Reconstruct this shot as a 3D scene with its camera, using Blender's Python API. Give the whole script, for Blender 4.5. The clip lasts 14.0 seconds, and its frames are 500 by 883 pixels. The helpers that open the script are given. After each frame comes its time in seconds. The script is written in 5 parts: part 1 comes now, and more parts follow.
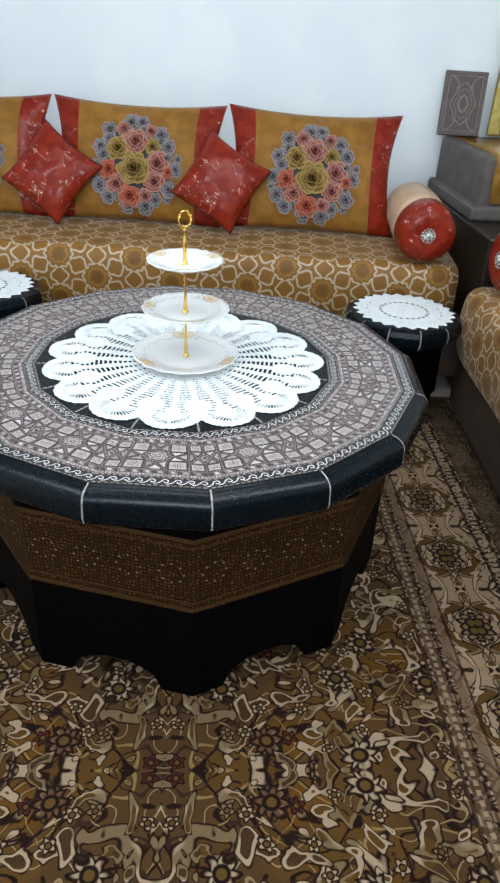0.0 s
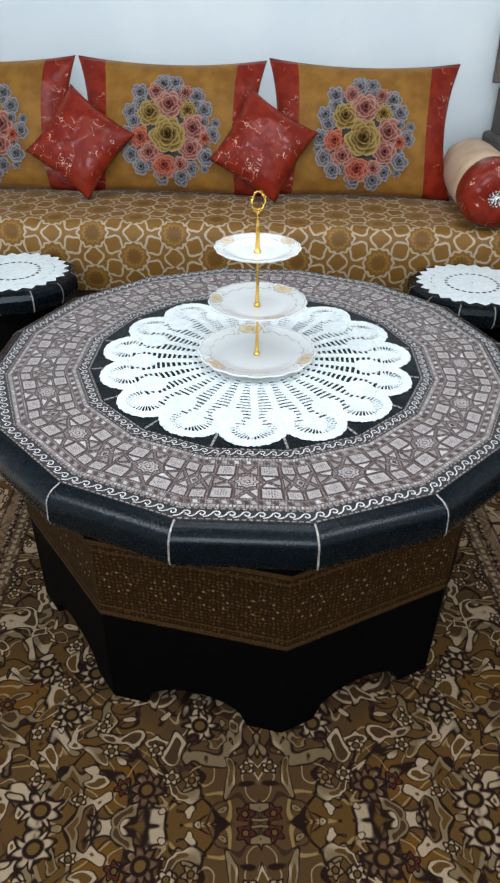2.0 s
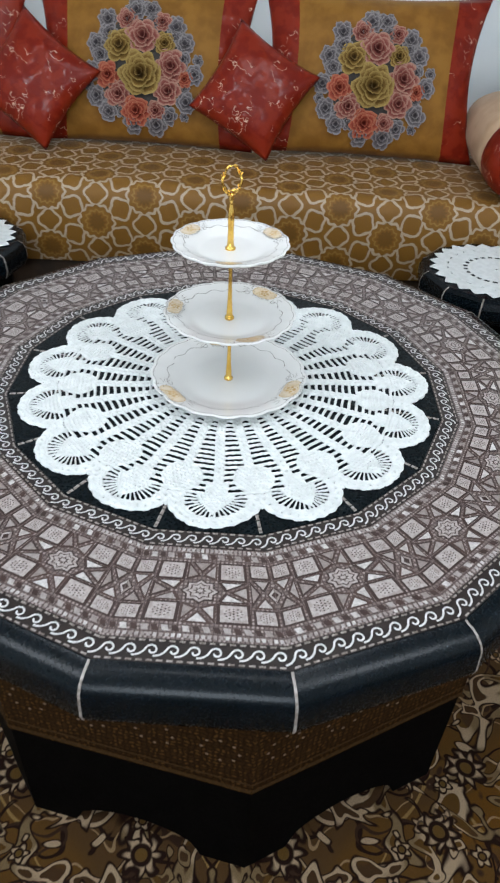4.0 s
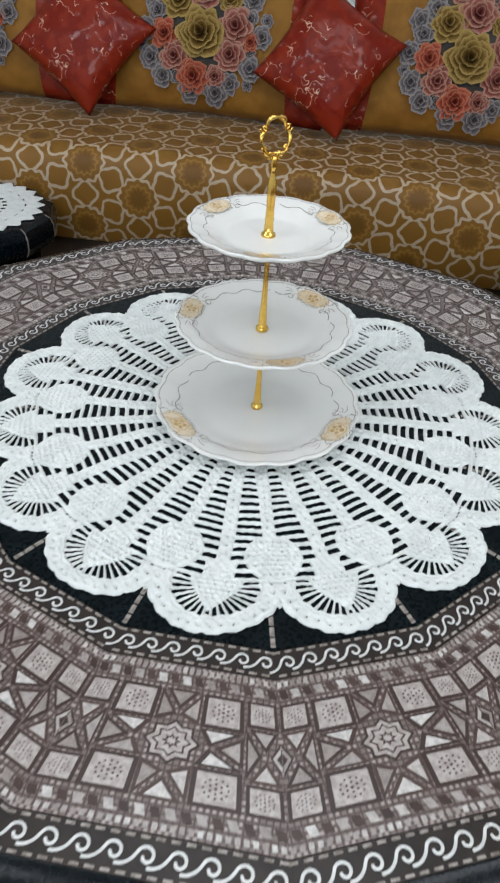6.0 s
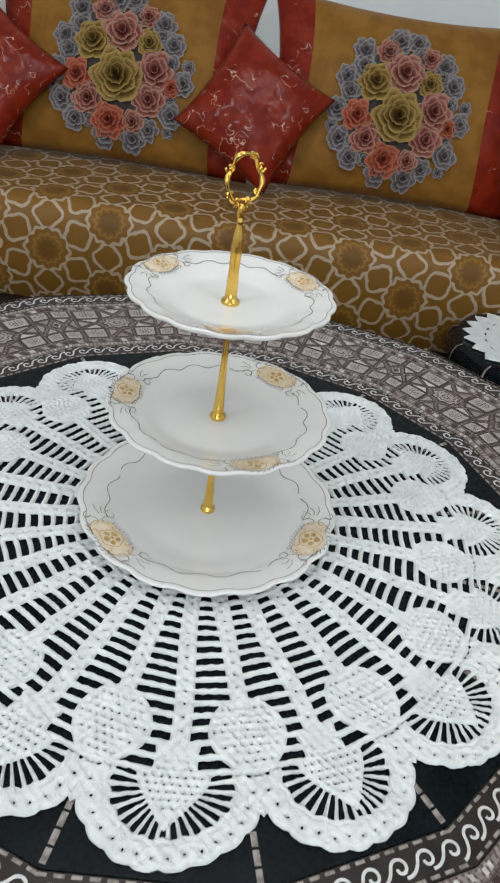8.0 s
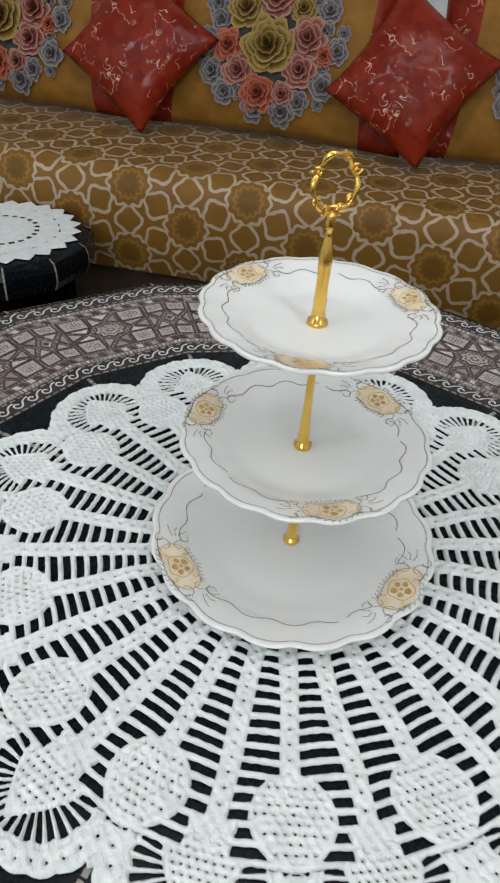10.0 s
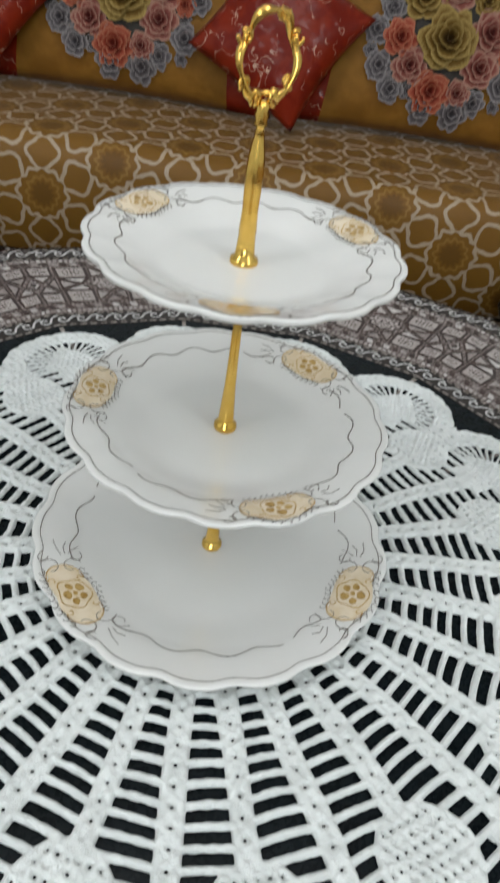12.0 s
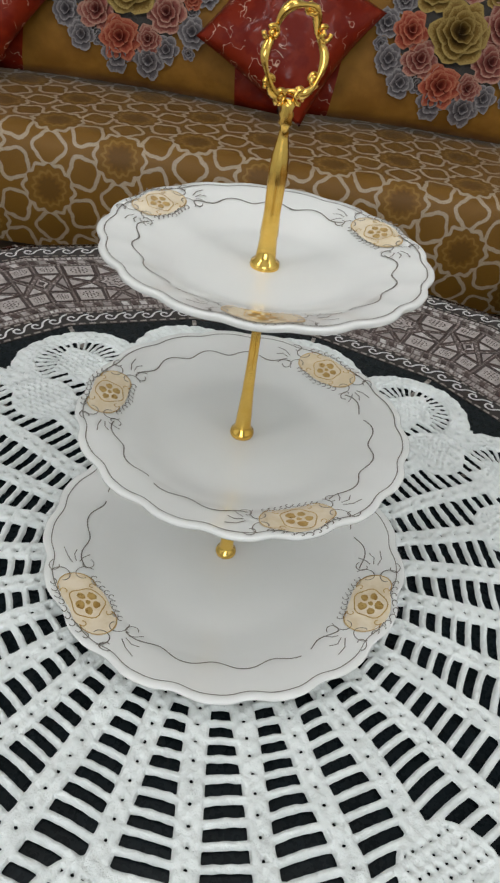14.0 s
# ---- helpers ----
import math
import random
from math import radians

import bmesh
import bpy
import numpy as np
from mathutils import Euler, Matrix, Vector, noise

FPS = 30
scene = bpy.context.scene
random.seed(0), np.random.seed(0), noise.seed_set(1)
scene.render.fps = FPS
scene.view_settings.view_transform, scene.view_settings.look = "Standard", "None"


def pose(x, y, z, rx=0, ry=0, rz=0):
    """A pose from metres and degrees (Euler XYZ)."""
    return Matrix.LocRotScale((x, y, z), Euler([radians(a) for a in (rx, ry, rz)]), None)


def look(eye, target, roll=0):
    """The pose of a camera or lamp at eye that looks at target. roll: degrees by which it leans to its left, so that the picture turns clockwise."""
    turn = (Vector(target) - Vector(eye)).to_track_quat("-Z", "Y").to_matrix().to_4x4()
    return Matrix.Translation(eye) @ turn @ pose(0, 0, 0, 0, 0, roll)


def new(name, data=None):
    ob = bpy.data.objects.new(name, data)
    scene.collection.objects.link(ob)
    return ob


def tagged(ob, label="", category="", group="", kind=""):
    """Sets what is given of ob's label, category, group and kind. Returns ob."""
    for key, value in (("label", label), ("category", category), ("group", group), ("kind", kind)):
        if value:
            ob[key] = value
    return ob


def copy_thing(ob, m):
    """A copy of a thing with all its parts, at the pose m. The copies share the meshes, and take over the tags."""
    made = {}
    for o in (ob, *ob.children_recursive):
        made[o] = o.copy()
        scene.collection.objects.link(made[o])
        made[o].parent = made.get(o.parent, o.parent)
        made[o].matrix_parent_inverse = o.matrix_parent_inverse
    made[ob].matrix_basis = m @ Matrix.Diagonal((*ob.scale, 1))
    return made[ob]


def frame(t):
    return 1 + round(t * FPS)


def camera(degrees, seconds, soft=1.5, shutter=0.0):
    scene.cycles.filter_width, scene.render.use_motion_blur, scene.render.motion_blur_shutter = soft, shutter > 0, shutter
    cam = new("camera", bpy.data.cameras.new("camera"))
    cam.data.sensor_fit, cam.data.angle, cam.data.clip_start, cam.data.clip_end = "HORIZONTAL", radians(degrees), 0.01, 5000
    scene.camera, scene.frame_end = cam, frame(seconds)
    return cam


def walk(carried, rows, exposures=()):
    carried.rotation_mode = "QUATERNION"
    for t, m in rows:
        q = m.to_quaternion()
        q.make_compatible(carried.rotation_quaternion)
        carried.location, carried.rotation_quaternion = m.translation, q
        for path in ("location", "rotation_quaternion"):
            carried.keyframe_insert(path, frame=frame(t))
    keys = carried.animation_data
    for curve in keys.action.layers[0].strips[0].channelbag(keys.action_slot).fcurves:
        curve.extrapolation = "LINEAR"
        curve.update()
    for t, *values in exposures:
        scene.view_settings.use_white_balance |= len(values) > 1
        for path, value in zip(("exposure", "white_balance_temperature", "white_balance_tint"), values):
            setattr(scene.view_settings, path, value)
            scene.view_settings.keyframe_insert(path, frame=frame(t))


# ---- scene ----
cam = camera(39.32, 14.0, soft=2.2, shutter=0.5)
PATH = [
    (0, (0.005, 0.232, 1.300), (-0.013, 1.950, 0.277), 3.14),
    (0.5, (-0.018, 0.271, 1.305), (-0.003, 1.960, 0.234), 2.80),
    (1, (-0.091, 0.354, 1.295), (-0.067, 2.030, 0.205), 2.52),
    (1.5, (-0.137, 0.396, 1.292), (-0.155, 2.041, 0.154), 0.68),
    (2, (-0.146, 0.430, 1.295), (-0.202, 2.085, 0.175), 0.70),
    (2.5, (-0.121, 0.510, 1.294), (-0.231, 2.165, 0.177), 1.33),
    (2.7, (-0.107, 0.562, 1.289), (-0.255, 2.200, 0.151), 2.04),
    (4.8, (-0.155, 0.913, 1.192), (-0.120, 2.478, -0.053), 3.62),
    (5, (-0.162, 0.932, 1.177), (-0.165, 2.499, -0.066), 3.72),
    (5.5, (-0.153, 1.011, 1.140), (-0.229, 2.552, -0.133), 4.51),
    (6, (-0.107, 1.089, 1.123), (-0.275, 2.632, -0.138), 4.36),
    (6.5, (-0.103, 1.125, 1.086), (-0.265, 2.704, -0.131), 4.48),
    (7, (-0.136, 1.178, 1.050), (-0.213, 2.758, -0.174), 6.11),
    (7.5, (-0.161, 1.229, 1.053), (-0.123, 2.864, -0.099), 7.97),
    (7.7, (-0.175, 1.241, 1.056), (-0.090, 2.894, -0.066), 8.78),
    (9.8, (-0.120, 1.345, 1.075), (-0.416, 2.883, -0.169), 5.14),
    (10, (-0.128, 1.351, 1.067), (-0.458, 2.888, -0.170), 4.30),
    (10.5, (-0.149, 1.386, 1.035), (-0.382, 2.969, -0.165), 6.32),
    (11, (-0.162, 1.422, 1.011), (-0.270, 3.058, -0.135), 7.57),
    (11.5, (-0.164, 1.439, 1.000), (-0.164, 3.101, -0.113), 7.87),
    (12, (-0.171, 1.443, 0.984), (-0.138, 3.015, -0.252), 8.90),
    (12.5, (-0.174, 1.455, 0.966), (-0.133, 2.967, -0.342), 9.39),
    (13, (-0.181, 1.461, 0.968), (-0.177, 2.982, -0.330), 9.10),
    (13.5, (-0.184, 1.458, 0.975), (-0.165, 3.011, -0.286), 9.62),
    (14, (-0.181, 1.456, 0.982), (-0.154, 3.018, -0.267), 9.00),
]
walk(cam, [(t, look(eye, target, roll)) for t, eye, target, roll in PATH],
     exposures=[(0.0, 0.82, 5850, 6), (1.5, 0.78, 5850, 6), (2.7, 0.60, 5900, 7), (5.0, 0.38, 6150, 8), (6.5, 0.18, 6300, 8), (10.5, 0.08, 6420, 8), (12.0, 0.02, 6450, 7), (14.0, -0.07, 6550, 8)])

# ---------------------------------------------------------------- light
world = bpy.data.worlds.new("world")
scene.world = world
world.use_nodes = True
bg = world.node_tree.nodes["Background"]
sky = world.node_tree.nodes.new("ShaderNodeTexSky")
sky.sky_type, sky.sun_disc = "NISHITA", False
sky.sun_elevation, sky.sun_rotation = radians(40), radians(200)
world.node_tree.links.new(sky.outputs[0], bg.inputs[0])
bg.inputs[1].default_value = 0.1


def area_lamp(name, m, sx, sy, watts, colour):
    data = bpy.data.lights.new(name, "AREA")
    data.shape, data.size, data.size_y, data.energy, data.color = "RECTANGLE", sx, sy, watts, colour
    ob = new(name, data)
    ob.matrix_world = m
    return ob


# two side strips added as fill, to brighten the wells between the plates
area_lamp("ceiling_fill_west", look((-1.55, 0.75, 2.72), (-1.30, 0.9, 0)), 0.5, 2.8, 37, (0.95, 0.97, 1.0))
area_lamp("ceiling_fill_east", look((1.05, 0.75, 2.72), (0.80, 0.9, 0)), 0.5, 2.8, 33, (0.95, 0.97, 1.0))
area_lamp("ceiling_light_middle", look((-0.15, 1.95, 2.72), (-0.15, 1.95, 0)), 1.4, 0.8, 10, (0.97, 0.98, 1.0))
area_lamp("window_daylight", look((-0.3, -1.70, 1.75), (-0.3, 3.0, 1.3)), 1.3, 1.3, 33, (0.9, 0.96, 1.0))


# ---------------------------------------------------------------- materials
class Nodes:
    """A short hand for node trees."""

    def __init__(self, name):
        self.mat = bpy.data.materials.new(name)
        self.mat.use_nodes = True
        self.tree = self.mat.node_tree
        self.bsdf = self.tree.nodes["Principled BSDF"]

    def put(self, socket, value):
        if hasattr(value, "links"):
            self.tree.links.new(value, socket)
        elif isinstance(value, (tuple, list)) and len(value) == 3 and socket.type == "RGBA":
            socket.default_value = (*value, 1)
        else:
            socket.default_value = value

    def node(self, kind, out=0, operation="", smooth=False, ridged=False, **inputs):
        n = self.tree.nodes.new("ShaderNode" + kind)
        if operation:
            n.operation = operation
        if smooth:
            n.interpolation_type = "SMOOTHSTEP"
        if ridged:
            n.noise_type = "RIDGED_MULTIFRACTAL"
        for key, value in inputs.items():
            if key[0] == "i" and key[1:].isdigit():
                self.put(n.inputs[int(key[1:])], value)
            else:
                self.put(n.inputs[key.replace("_", " ")], value)
        return n.outputs[out]

    def math(self, op, a, b=0.0, c=0.0):
        return self.node("Math", operation=op, i0=a, i1=b, i2=c)

    def vmath(self, op, a, b=(0, 0, 0)):
        return self.node("VectorMath", operation=op, i0=a, i1=b)

    def object_coords(self):
        return self.node("TexCoord", 3)

    def uv(self):
        return self.node("TexCoord", 2)

    def xyz(self, v):
        n = self.tree.nodes.new("ShaderNodeSeparateXYZ")
        self.put(n.inputs[0], v)
        return n.outputs[0], n.outputs[1], n.outputs[2]

    def combine(self, x, y, z=0.0):
        return self.node("CombineXYZ", i0=x, i1=y, i2=z)

    def noise(self, v, scale, detail=4.0, rough=0.55):
        return self.node("TexNoise", Vector=v, Scale=scale, Detail=detail, Roughness=rough)

    def step(self, x, lo, hi):
        return self.node("MapRange", smooth=True, i0=x, i1=lo, i2=hi, i3=0.0, i4=1.0)

    def mix(self, f, a, b):
        n = self.tree.nodes.new("ShaderNodeMix")
        n.data_type = "RGBA"
        self.put(n.inputs[0], f)
        self.put(n.inputs[6], a)
        self.put(n.inputs[7], b)
        return n.outputs[2]

    def bump(self, height, strength, distance=0.002):
        self.put(self.bsdf.inputs["Normal"], self.node("Bump", Height=height, Strength=strength, Distance=distance))

    def finish(self, colour, rough=0.5, metal=0.0, **more):
        self.put(self.bsdf.inputs["Base Color"], colour)
        self.put(self.bsdf.inputs["Roughness"], rough)
        self.put(self.bsdf.inputs["Metallic"], metal)
        for key, value in more.items():
            self.put(self.bsdf.inputs[key.replace("_", " ")], value)
        return self.mat


def plain(name, a, b, rough=0.5, metal=0.0, scale=30, grain=300, bump=0.1, **more):
    """Two tones by a broad noise, with a fine relief."""
    k = Nodes(name)
    p = k.object_coords()
    f = k.step(k.noise(p, scale), 0.35, 0.65)
    fine = k.noise(p, grain, 2)
    r = k.math("MULTIPLY_ADD", fine, 0.18, rough - 0.09)
    k.bump(fine, bump, 0.001)
    return k.finish(k.mix(f, a, b), r, metal, **more)


def island_tones(name, tones, rough=0.6, metal=0.0, fine_scale=400, bump=0.15, **more):
    """Each loose piece of a mesh takes one of the tones."""
    k = Nodes(name)
    rnd = k.node("NewGeometry", 8)
    ramp = k.tree.nodes.new("ShaderNodeValToRGB")
    ramp.color_ramp.interpolation = "CONSTANT"
    e = ramp.color_ramp.elements
    while len(e) < len(tones):
        e.new(0.5)
    for i, c in enumerate(tones):
        e[i].position = i / len(tones)
        e[i].color = (*c, 1)
    k.put(ramp.inputs[0], rnd)
    p = k.object_coords()
    fine = k.noise(p, fine_scale, 2)
    col = k.mix(k.math("MULTIPLY", k.step(fine, 0.3, 0.75), 0.35), ramp.outputs[0], (0.02, 0.015, 0.012))
    k.bump(fine, bump, 0.001)
    return k.finish(col, rough, metal, **more)


def petal_tones(name, deep, mid, pale):
    """Embroidered petals: deep at the heart, pale at the lip; each rose a little lighter or darker."""
    k = Nodes(name)
    f = k.xyz(k.uv())[1]
    rnd = k.node("NewGeometry", 8)
    fine = k.noise(k.object_coords(), 380, 2)
    f = k.math("MULTIPLY_ADD", k.math("SUBTRACT", fine, 0.5), 0.5, f)
    col = k.mix(k.step(f, 0.30, 0.72), deep, mid)
    col = k.mix(k.step(f, 0.72, 0.98), col, pale)
    col = k.mix(k.math("MULTIPLY", rnd, 0.38), col, deep)
    k.bump(fine, 0.3, 0.001)
    return k.finish(col, 0.75, 0.0, Specular_IOR_Level=0.2)


def lattice_fabric(name, pitch=0.172):
    """Gold jacquard: large lobed medallions in a hexagonal lattice, six rounded cells about each, a pale lattice between."""
    k = Nodes(name)
    uv = k.uv()
    wob = k.node("TexNoise", 1, Vector=uv, Scale=38.0, Detail=2.0)
    at = k.vmath("ADD", uv, k.vmath("MULTIPLY", k.vmath("SUBTRACT", wob, (0.5, 0.5, 0.5)), (0.011, 0.011, 0)))
    u, v, _ = k.xyz(at)
    wide = pitch * math.sqrt(3)

    def centred(x, period, shift):
        f = k.math("FRACT", k.math("DIVIDE", k.math("ADD", x, shift), period))
        return k.math("MULTIPLY", k.math("SUBTRACT", f, 0.5), period)

    def length(x, y):
        return k.math("SQRT", k.math("ADD", k.math("MULTIPLY", x, x), k.math("MULTIPLY", y, y)))
    ax, ay = centred(u, wide, 0.0), centred(v, pitch, 0.03)
    bx, by = centred(u, wide, wide / 2), centred(v, pitch, 0.03 + pitch / 2)
    ra, rb = length(ax, ay), length(bx, by)
    first = k.math("LESS_THAN", ra, rb)

    def pick(a, b):
        return k.math("ADD", b, k.math("MULTIPLY", first, k.math("SUBTRACT", a, b)))
    x, y = pick(ax, bx), pick(ay, by)
    r = k.math("MINIMUM", ra, rb)
    angle = k.math("ARCTAN2", y, x)
    third = math.pi / 3
    fold = k.math("SUBTRACT", k.math("FLOORED_MODULO", k.math("ADD", angle, 4 * math.pi), third), third / 2)
    sx = k.math("SUBTRACT", k.math("MULTIPLY", r, k.math("COSINE", fold)), pitch / 2)
    sy = k.math("MULTIPLY", r, k.math("SINE", fold))
    ds = length(sx, sy)
    lobe = k.math("MULTIPLY", k.math("COSINE", k.math("MULTIPLY", angle, 12.0)), 0.0030)
    med = k.math("SUBTRACT", k.math("SUBTRACT", r, 0.0490), lobe)
    leaf = k.math("MULTIPLY", k.math("COSINE", k.math("MULTIPLY", k.math("ARCTAN2", sy, sx), 4.0)), 0.0030)
    sat = k.math("SUBTRACT", k.math("SUBTRACT", ds, 0.0280), leaf)
    gap = k.math("MINIMUM", med, sat)
    line = k.step(gap, -0.0012, 0.0012)
    # brown heart of the knots where three rounded cells meet
    knot = k.step(gap, 0.0068, 0.0092)
    core = k.step(med, -0.020, -0.030)
    ring = k.math("SUBTRACT", 1.0, k.step(k.math("ABSOLUTE", k.math("ADD", med, 0.0150)), 0.0015, 0.0040))
    thread = k.noise(k.vmath("MULTIPLY", uv, (900, 300, 1)), 1.0, 2)
    broad = k.noise(uv, 6, 3)
    gold = k.mix(broad, (0.17, 0.077, 0.008), (0.25, 0.118, 0.015))
    col = k.mix(core, gold, (0.150, 0.067, 0.008))
    col = k.mix(k.math("MULTIPLY", ring, 0.55), col, (0.36, 0.205, 0.05))
    col = k.mix(line, col, k.mix(broad, (0.42, 0.31, 0.20), (0.50, 0.40, 0.30)))
    col = k.mix(knot, col, gold)
    col = k.mix(k.math("MULTIPLY", k.step(thread, 0.4, 0.7), 0.34), col, (0.09, 0.045, 0.012))
    k.bump(k.math("ADD", line, thread), 0.4, 0.0018)
    return k.finish(col, k.math("MULTIPLY_ADD", line, -0.12, 0.5), 0.0, Specular_IOR_Level=0.3, Sheen_Weight=0.16, Sheen_Roughness=0.3, Sheen_Tint=(1.0, 0.86, 0.76, 1.0))


def satin(name, a, b, crease=14.0, thread=0.0):
    """Crumpled satin with a damask weave; thread: share of gold strokes, lurex and painted glints in one."""
    k = Nodes(name)
    p = k.object_coords()
    f = k.step(k.noise(p, 26, 3), 0.42, 0.58)
    wrinkle = k.node("TexNoise", ridged=True, Vector=p, Scale=crease, Detail=3.0, Roughness=0.5)
    fine = k.noise(p, 500, 2)
    col = k.mix(f, a, b)
    rough = k.math("MULTIPLY_ADD", fine, 0.2, 0.3)
    if thread:
        # pale gold strokes: lurex, and highlights of the creases painted into the colour
        n = k.noise(p, 22, 2)
        stroke = k.math("SUBTRACT", 1.0, k.step(k.math("ABSOLUTE", k.math("SUBTRACT", n, 0.5)), 0.003, 0.008))
        stroke = k.math("MULTIPLY", stroke, k.step(k.noise(k.vmath("ADD", p, (5, 3, 1)), 17, 2), 0.52, 0.58))
        col = k.mix(k.math("MULTIPLY", stroke, thread), col, (0.85, 0.58, 0.42))
    k.bump(k.math("ADD", wrinkle, k.math("MULTIPLY", fine, 0.06)), 0.8, 0.009)
    # clear wrap over the cloth, sharply creased
    crackle = k.node("TexNoise", ridged=True, Vector=k.vmath("ADD", p, (2, 7, 4)), Scale=crease * 2.0, Detail=4.0, Roughness=0.6)
    wrap = k.node("Bump", Height=crackle, Strength=1.0, Distance=0.006)
    k.put(k.bsdf.inputs["Coat Normal"], wrap)
    return k.finish(col, rough, 0.0, Specular_IOR_Level=0.12, Coat_Weight=0.24, Coat_Roughness=0.09)


def weave(name, a, b, rough=0.6, scale=260.0):
    k = Nodes(name)
    p = k.object_coords()
    broad = k.step(k.noise(p, 12, 4), 0.35, 0.65)
    x, y, z = k.xyz(p)
    t1 = k.math("SINE", k.math("MULTIPLY", k.math("ADD", x, y), scale * 6))
    t2 = k.math("SINE", k.math("MULTIPLY", z, scale * 6))
    fine = k.math("MULTIPLY_ADD", k.math("MULTIPLY", t1, t2), 0.25, k.noise(p, scale, 2))
    k.bump(fine, 0.3, 0.001)
    return k.finish(k.mix(broad, a, b), rough, 0.0, Sheen_Weight=0.06, Specular_IOR_Level=0.2)


def rug_material():
    """A mirrored Persian field of flowers, leaves and vines with borders."""
    k = Nodes("rug_pile")
    x, y, _ = k.xyz(k.object_coords())
    wob = k.noise(k.object_coords(), 9, 2)
    ax = k.math("ABSOLUTE", x)
    half = 0.610
    border = k.step(ax, half - 0.002, half + 0.002)
    yy = k.math("ABSOLUTE", k.math("PINGPONG", k.math("ADD", y, 3.0), 0.62))
    yb = k.math("PINGPONG", k.math("ADD", y, 3.0), 0.14)
    field_p = k.combine(k.math("MULTIPLY_ADD", wob, 0.02, ax), yy)
    border_p = k.combine(k.math("ABSOLUTE", k.math("SUBTRACT", ax, half + 0.16)), k.math("ADD", yb, 5.0))
    p = k.tree.nodes.new("ShaderNodeMix")
    p.data_type = "VECTOR"
    k.put(p.inputs[0], border), k.put(p.inputs[4], field_p), k.put(p.inputs[5], border_p)
    p = k.vmath("MULTIPLY", p.outputs[1], (0.78, 0.78, 0.78))
    fine = k.noise(k.object_coords(), 700, 2)

    def flowers(scale, petals, size, seed):
        """Masks of the petals, their dark outline and the eye."""
        n = k.tree.nodes.new("ShaderNodeTexVoronoi")
        n.voronoi_dimensions, n.feature = "2D", "F1"
        q = k.vmath("ADD", p, (seed, seed * 0.7, 0))
        k.put(n.inputs["Vector"], q)
        k.put(n.inputs["Scale"], scale)
        k.put(n.inputs["Randomness"], 0.75)
        d = k.vmath("SUBTRACT", k.vmath("MULTIPLY", q, (scale, scale, 0)), k.vmath("MULTIPLY", n.outputs["Position"], (scale, scale, 0)))
        dx, dy, _ = k.xyz(d)
        r = n.outputs["Distance"]
        cr, cg, cb = k.xyz(n.outputs["Color"])
        dx = k.math("MULTIPLY_ADD", k.math("SUBTRACT", k.noise(p, 40, 1), 0.5), 0.35, dx)
        ang = k.math("MULTIPLY", k.math("ADD", k.math("ARCTAN2", dy, dx), k.math("MULTIPLY", cr, 6.0)), petals)
        edge = k.math("MULTIPLY", k.math("MULTIPLY_ADD", k.math("COSINE", ang), 0.22, 0.78), k.math("MULTIPLY_ADD", cg, 0.25 * size, 0.8 * size))
        e = k.math("SUBTRACT", r, edge)
        petal = k.math("SUBTRACT", 1.0, k.step(e, -0.05, 0.03))
        line = k.math("SUBTRACT", 1.0, k.step(k.math("ABSOLUTE", k.math("SUBTRACT", e, 0.035)), 0.03, 0.055))
        eye = k.math("SUBTRACT", 1.0, k.step(r, size * 0.26, size * 0.34))
        ring = k.math("SUBTRACT", 1.0, k.step(k.math("ABSOLUTE", k.math("SUBTRACT", r, size * 0.4)), 0.02, 0.05))
        return petal, line, eye, ring, cb

    def contour(scale, level, w, seed):
        n = k.noise(k.vmath("ADD", p, (seed, seed, 0)), scale, 1)
        return k.math("SUBTRACT", 1.0, k.step(k.math("ABSOLUTE", k.math("SUBTRACT", n, level)), w * 0.5, w))

    ground = k.mix(k.step(k.noise(p, 4, 2), 0.42, 0.5), (0.092, 0.044, 0.009), (0.070, 0.036, 0.012))
    ground = k.mix(k.step(k.noise(p, 5.5, 1), 0.58, 0.6), ground, (0.108, 0.047, 0.006))
    ground = k.mix(border, ground, (0.30, 0.20, 0.12))
    dark, cream, rust = (0.010, 0.003, 0.002), (0.37, 0.265, 0.165), (0.055, 0.008, 0.006)
    col = ground

    def warped(seed, amount, scale):
        w = k.node("TexNoise", 1, Vector=k.vmath("ADD", p, (seed, seed * 1.7, 0)), Scale=scale, Detail=1.0)
        return k.vmath("ADD", p, k.vmath("MULTIPLY", k.vmath("SUBTRACT", w, (0.5, 0.5, 0.5)), (amount, amount, 0)))

    col = k.mix(contour(6, 0.47, 0.008, 8.4), col, (0.24, 0.15, 0.05))
    col = k.mix(contour(10, 0.5, 0.016, 3.1), col, dark)
    col = k.mix(contour(13, 0.44, 0.02, 17.1), col, (0.03, 0.014, 0.008))
    col = k.mix(contour(15, 0.56, 0.012, 21.7), col, (0.26, 0.17, 0.085))
    # scrolling leaves with dark outlines and a vein
    for seed, scale, lo in ((2.2, 23, 0.535), (6.1, 36, 0.545)):
        leaf = k.noise(warped(seed, 0.16, 8), scale, 0.5)
        col = k.mix(k.step(leaf, lo - 0.01, lo + 0.02), col, dark)
        tone = k.mix(k.step(k.noise(k.vmath("ADD", p, (seed, 0, 0)), 9, 1), 0.5, 0.54), cream, (0.17, 0.115, 0.055))
        col = k.mix(k.step(leaf, lo + 0.03, lo + 0.06), col, tone)
        col = k.mix(k.step(leaf, lo + 0.115, lo + 0.13), col, k.mix(k.step(k.noise(p, 8, 1), 0.5, 0.52), (0.085, 0.042, 0.009), (0.05, 0.025, 0.010)))
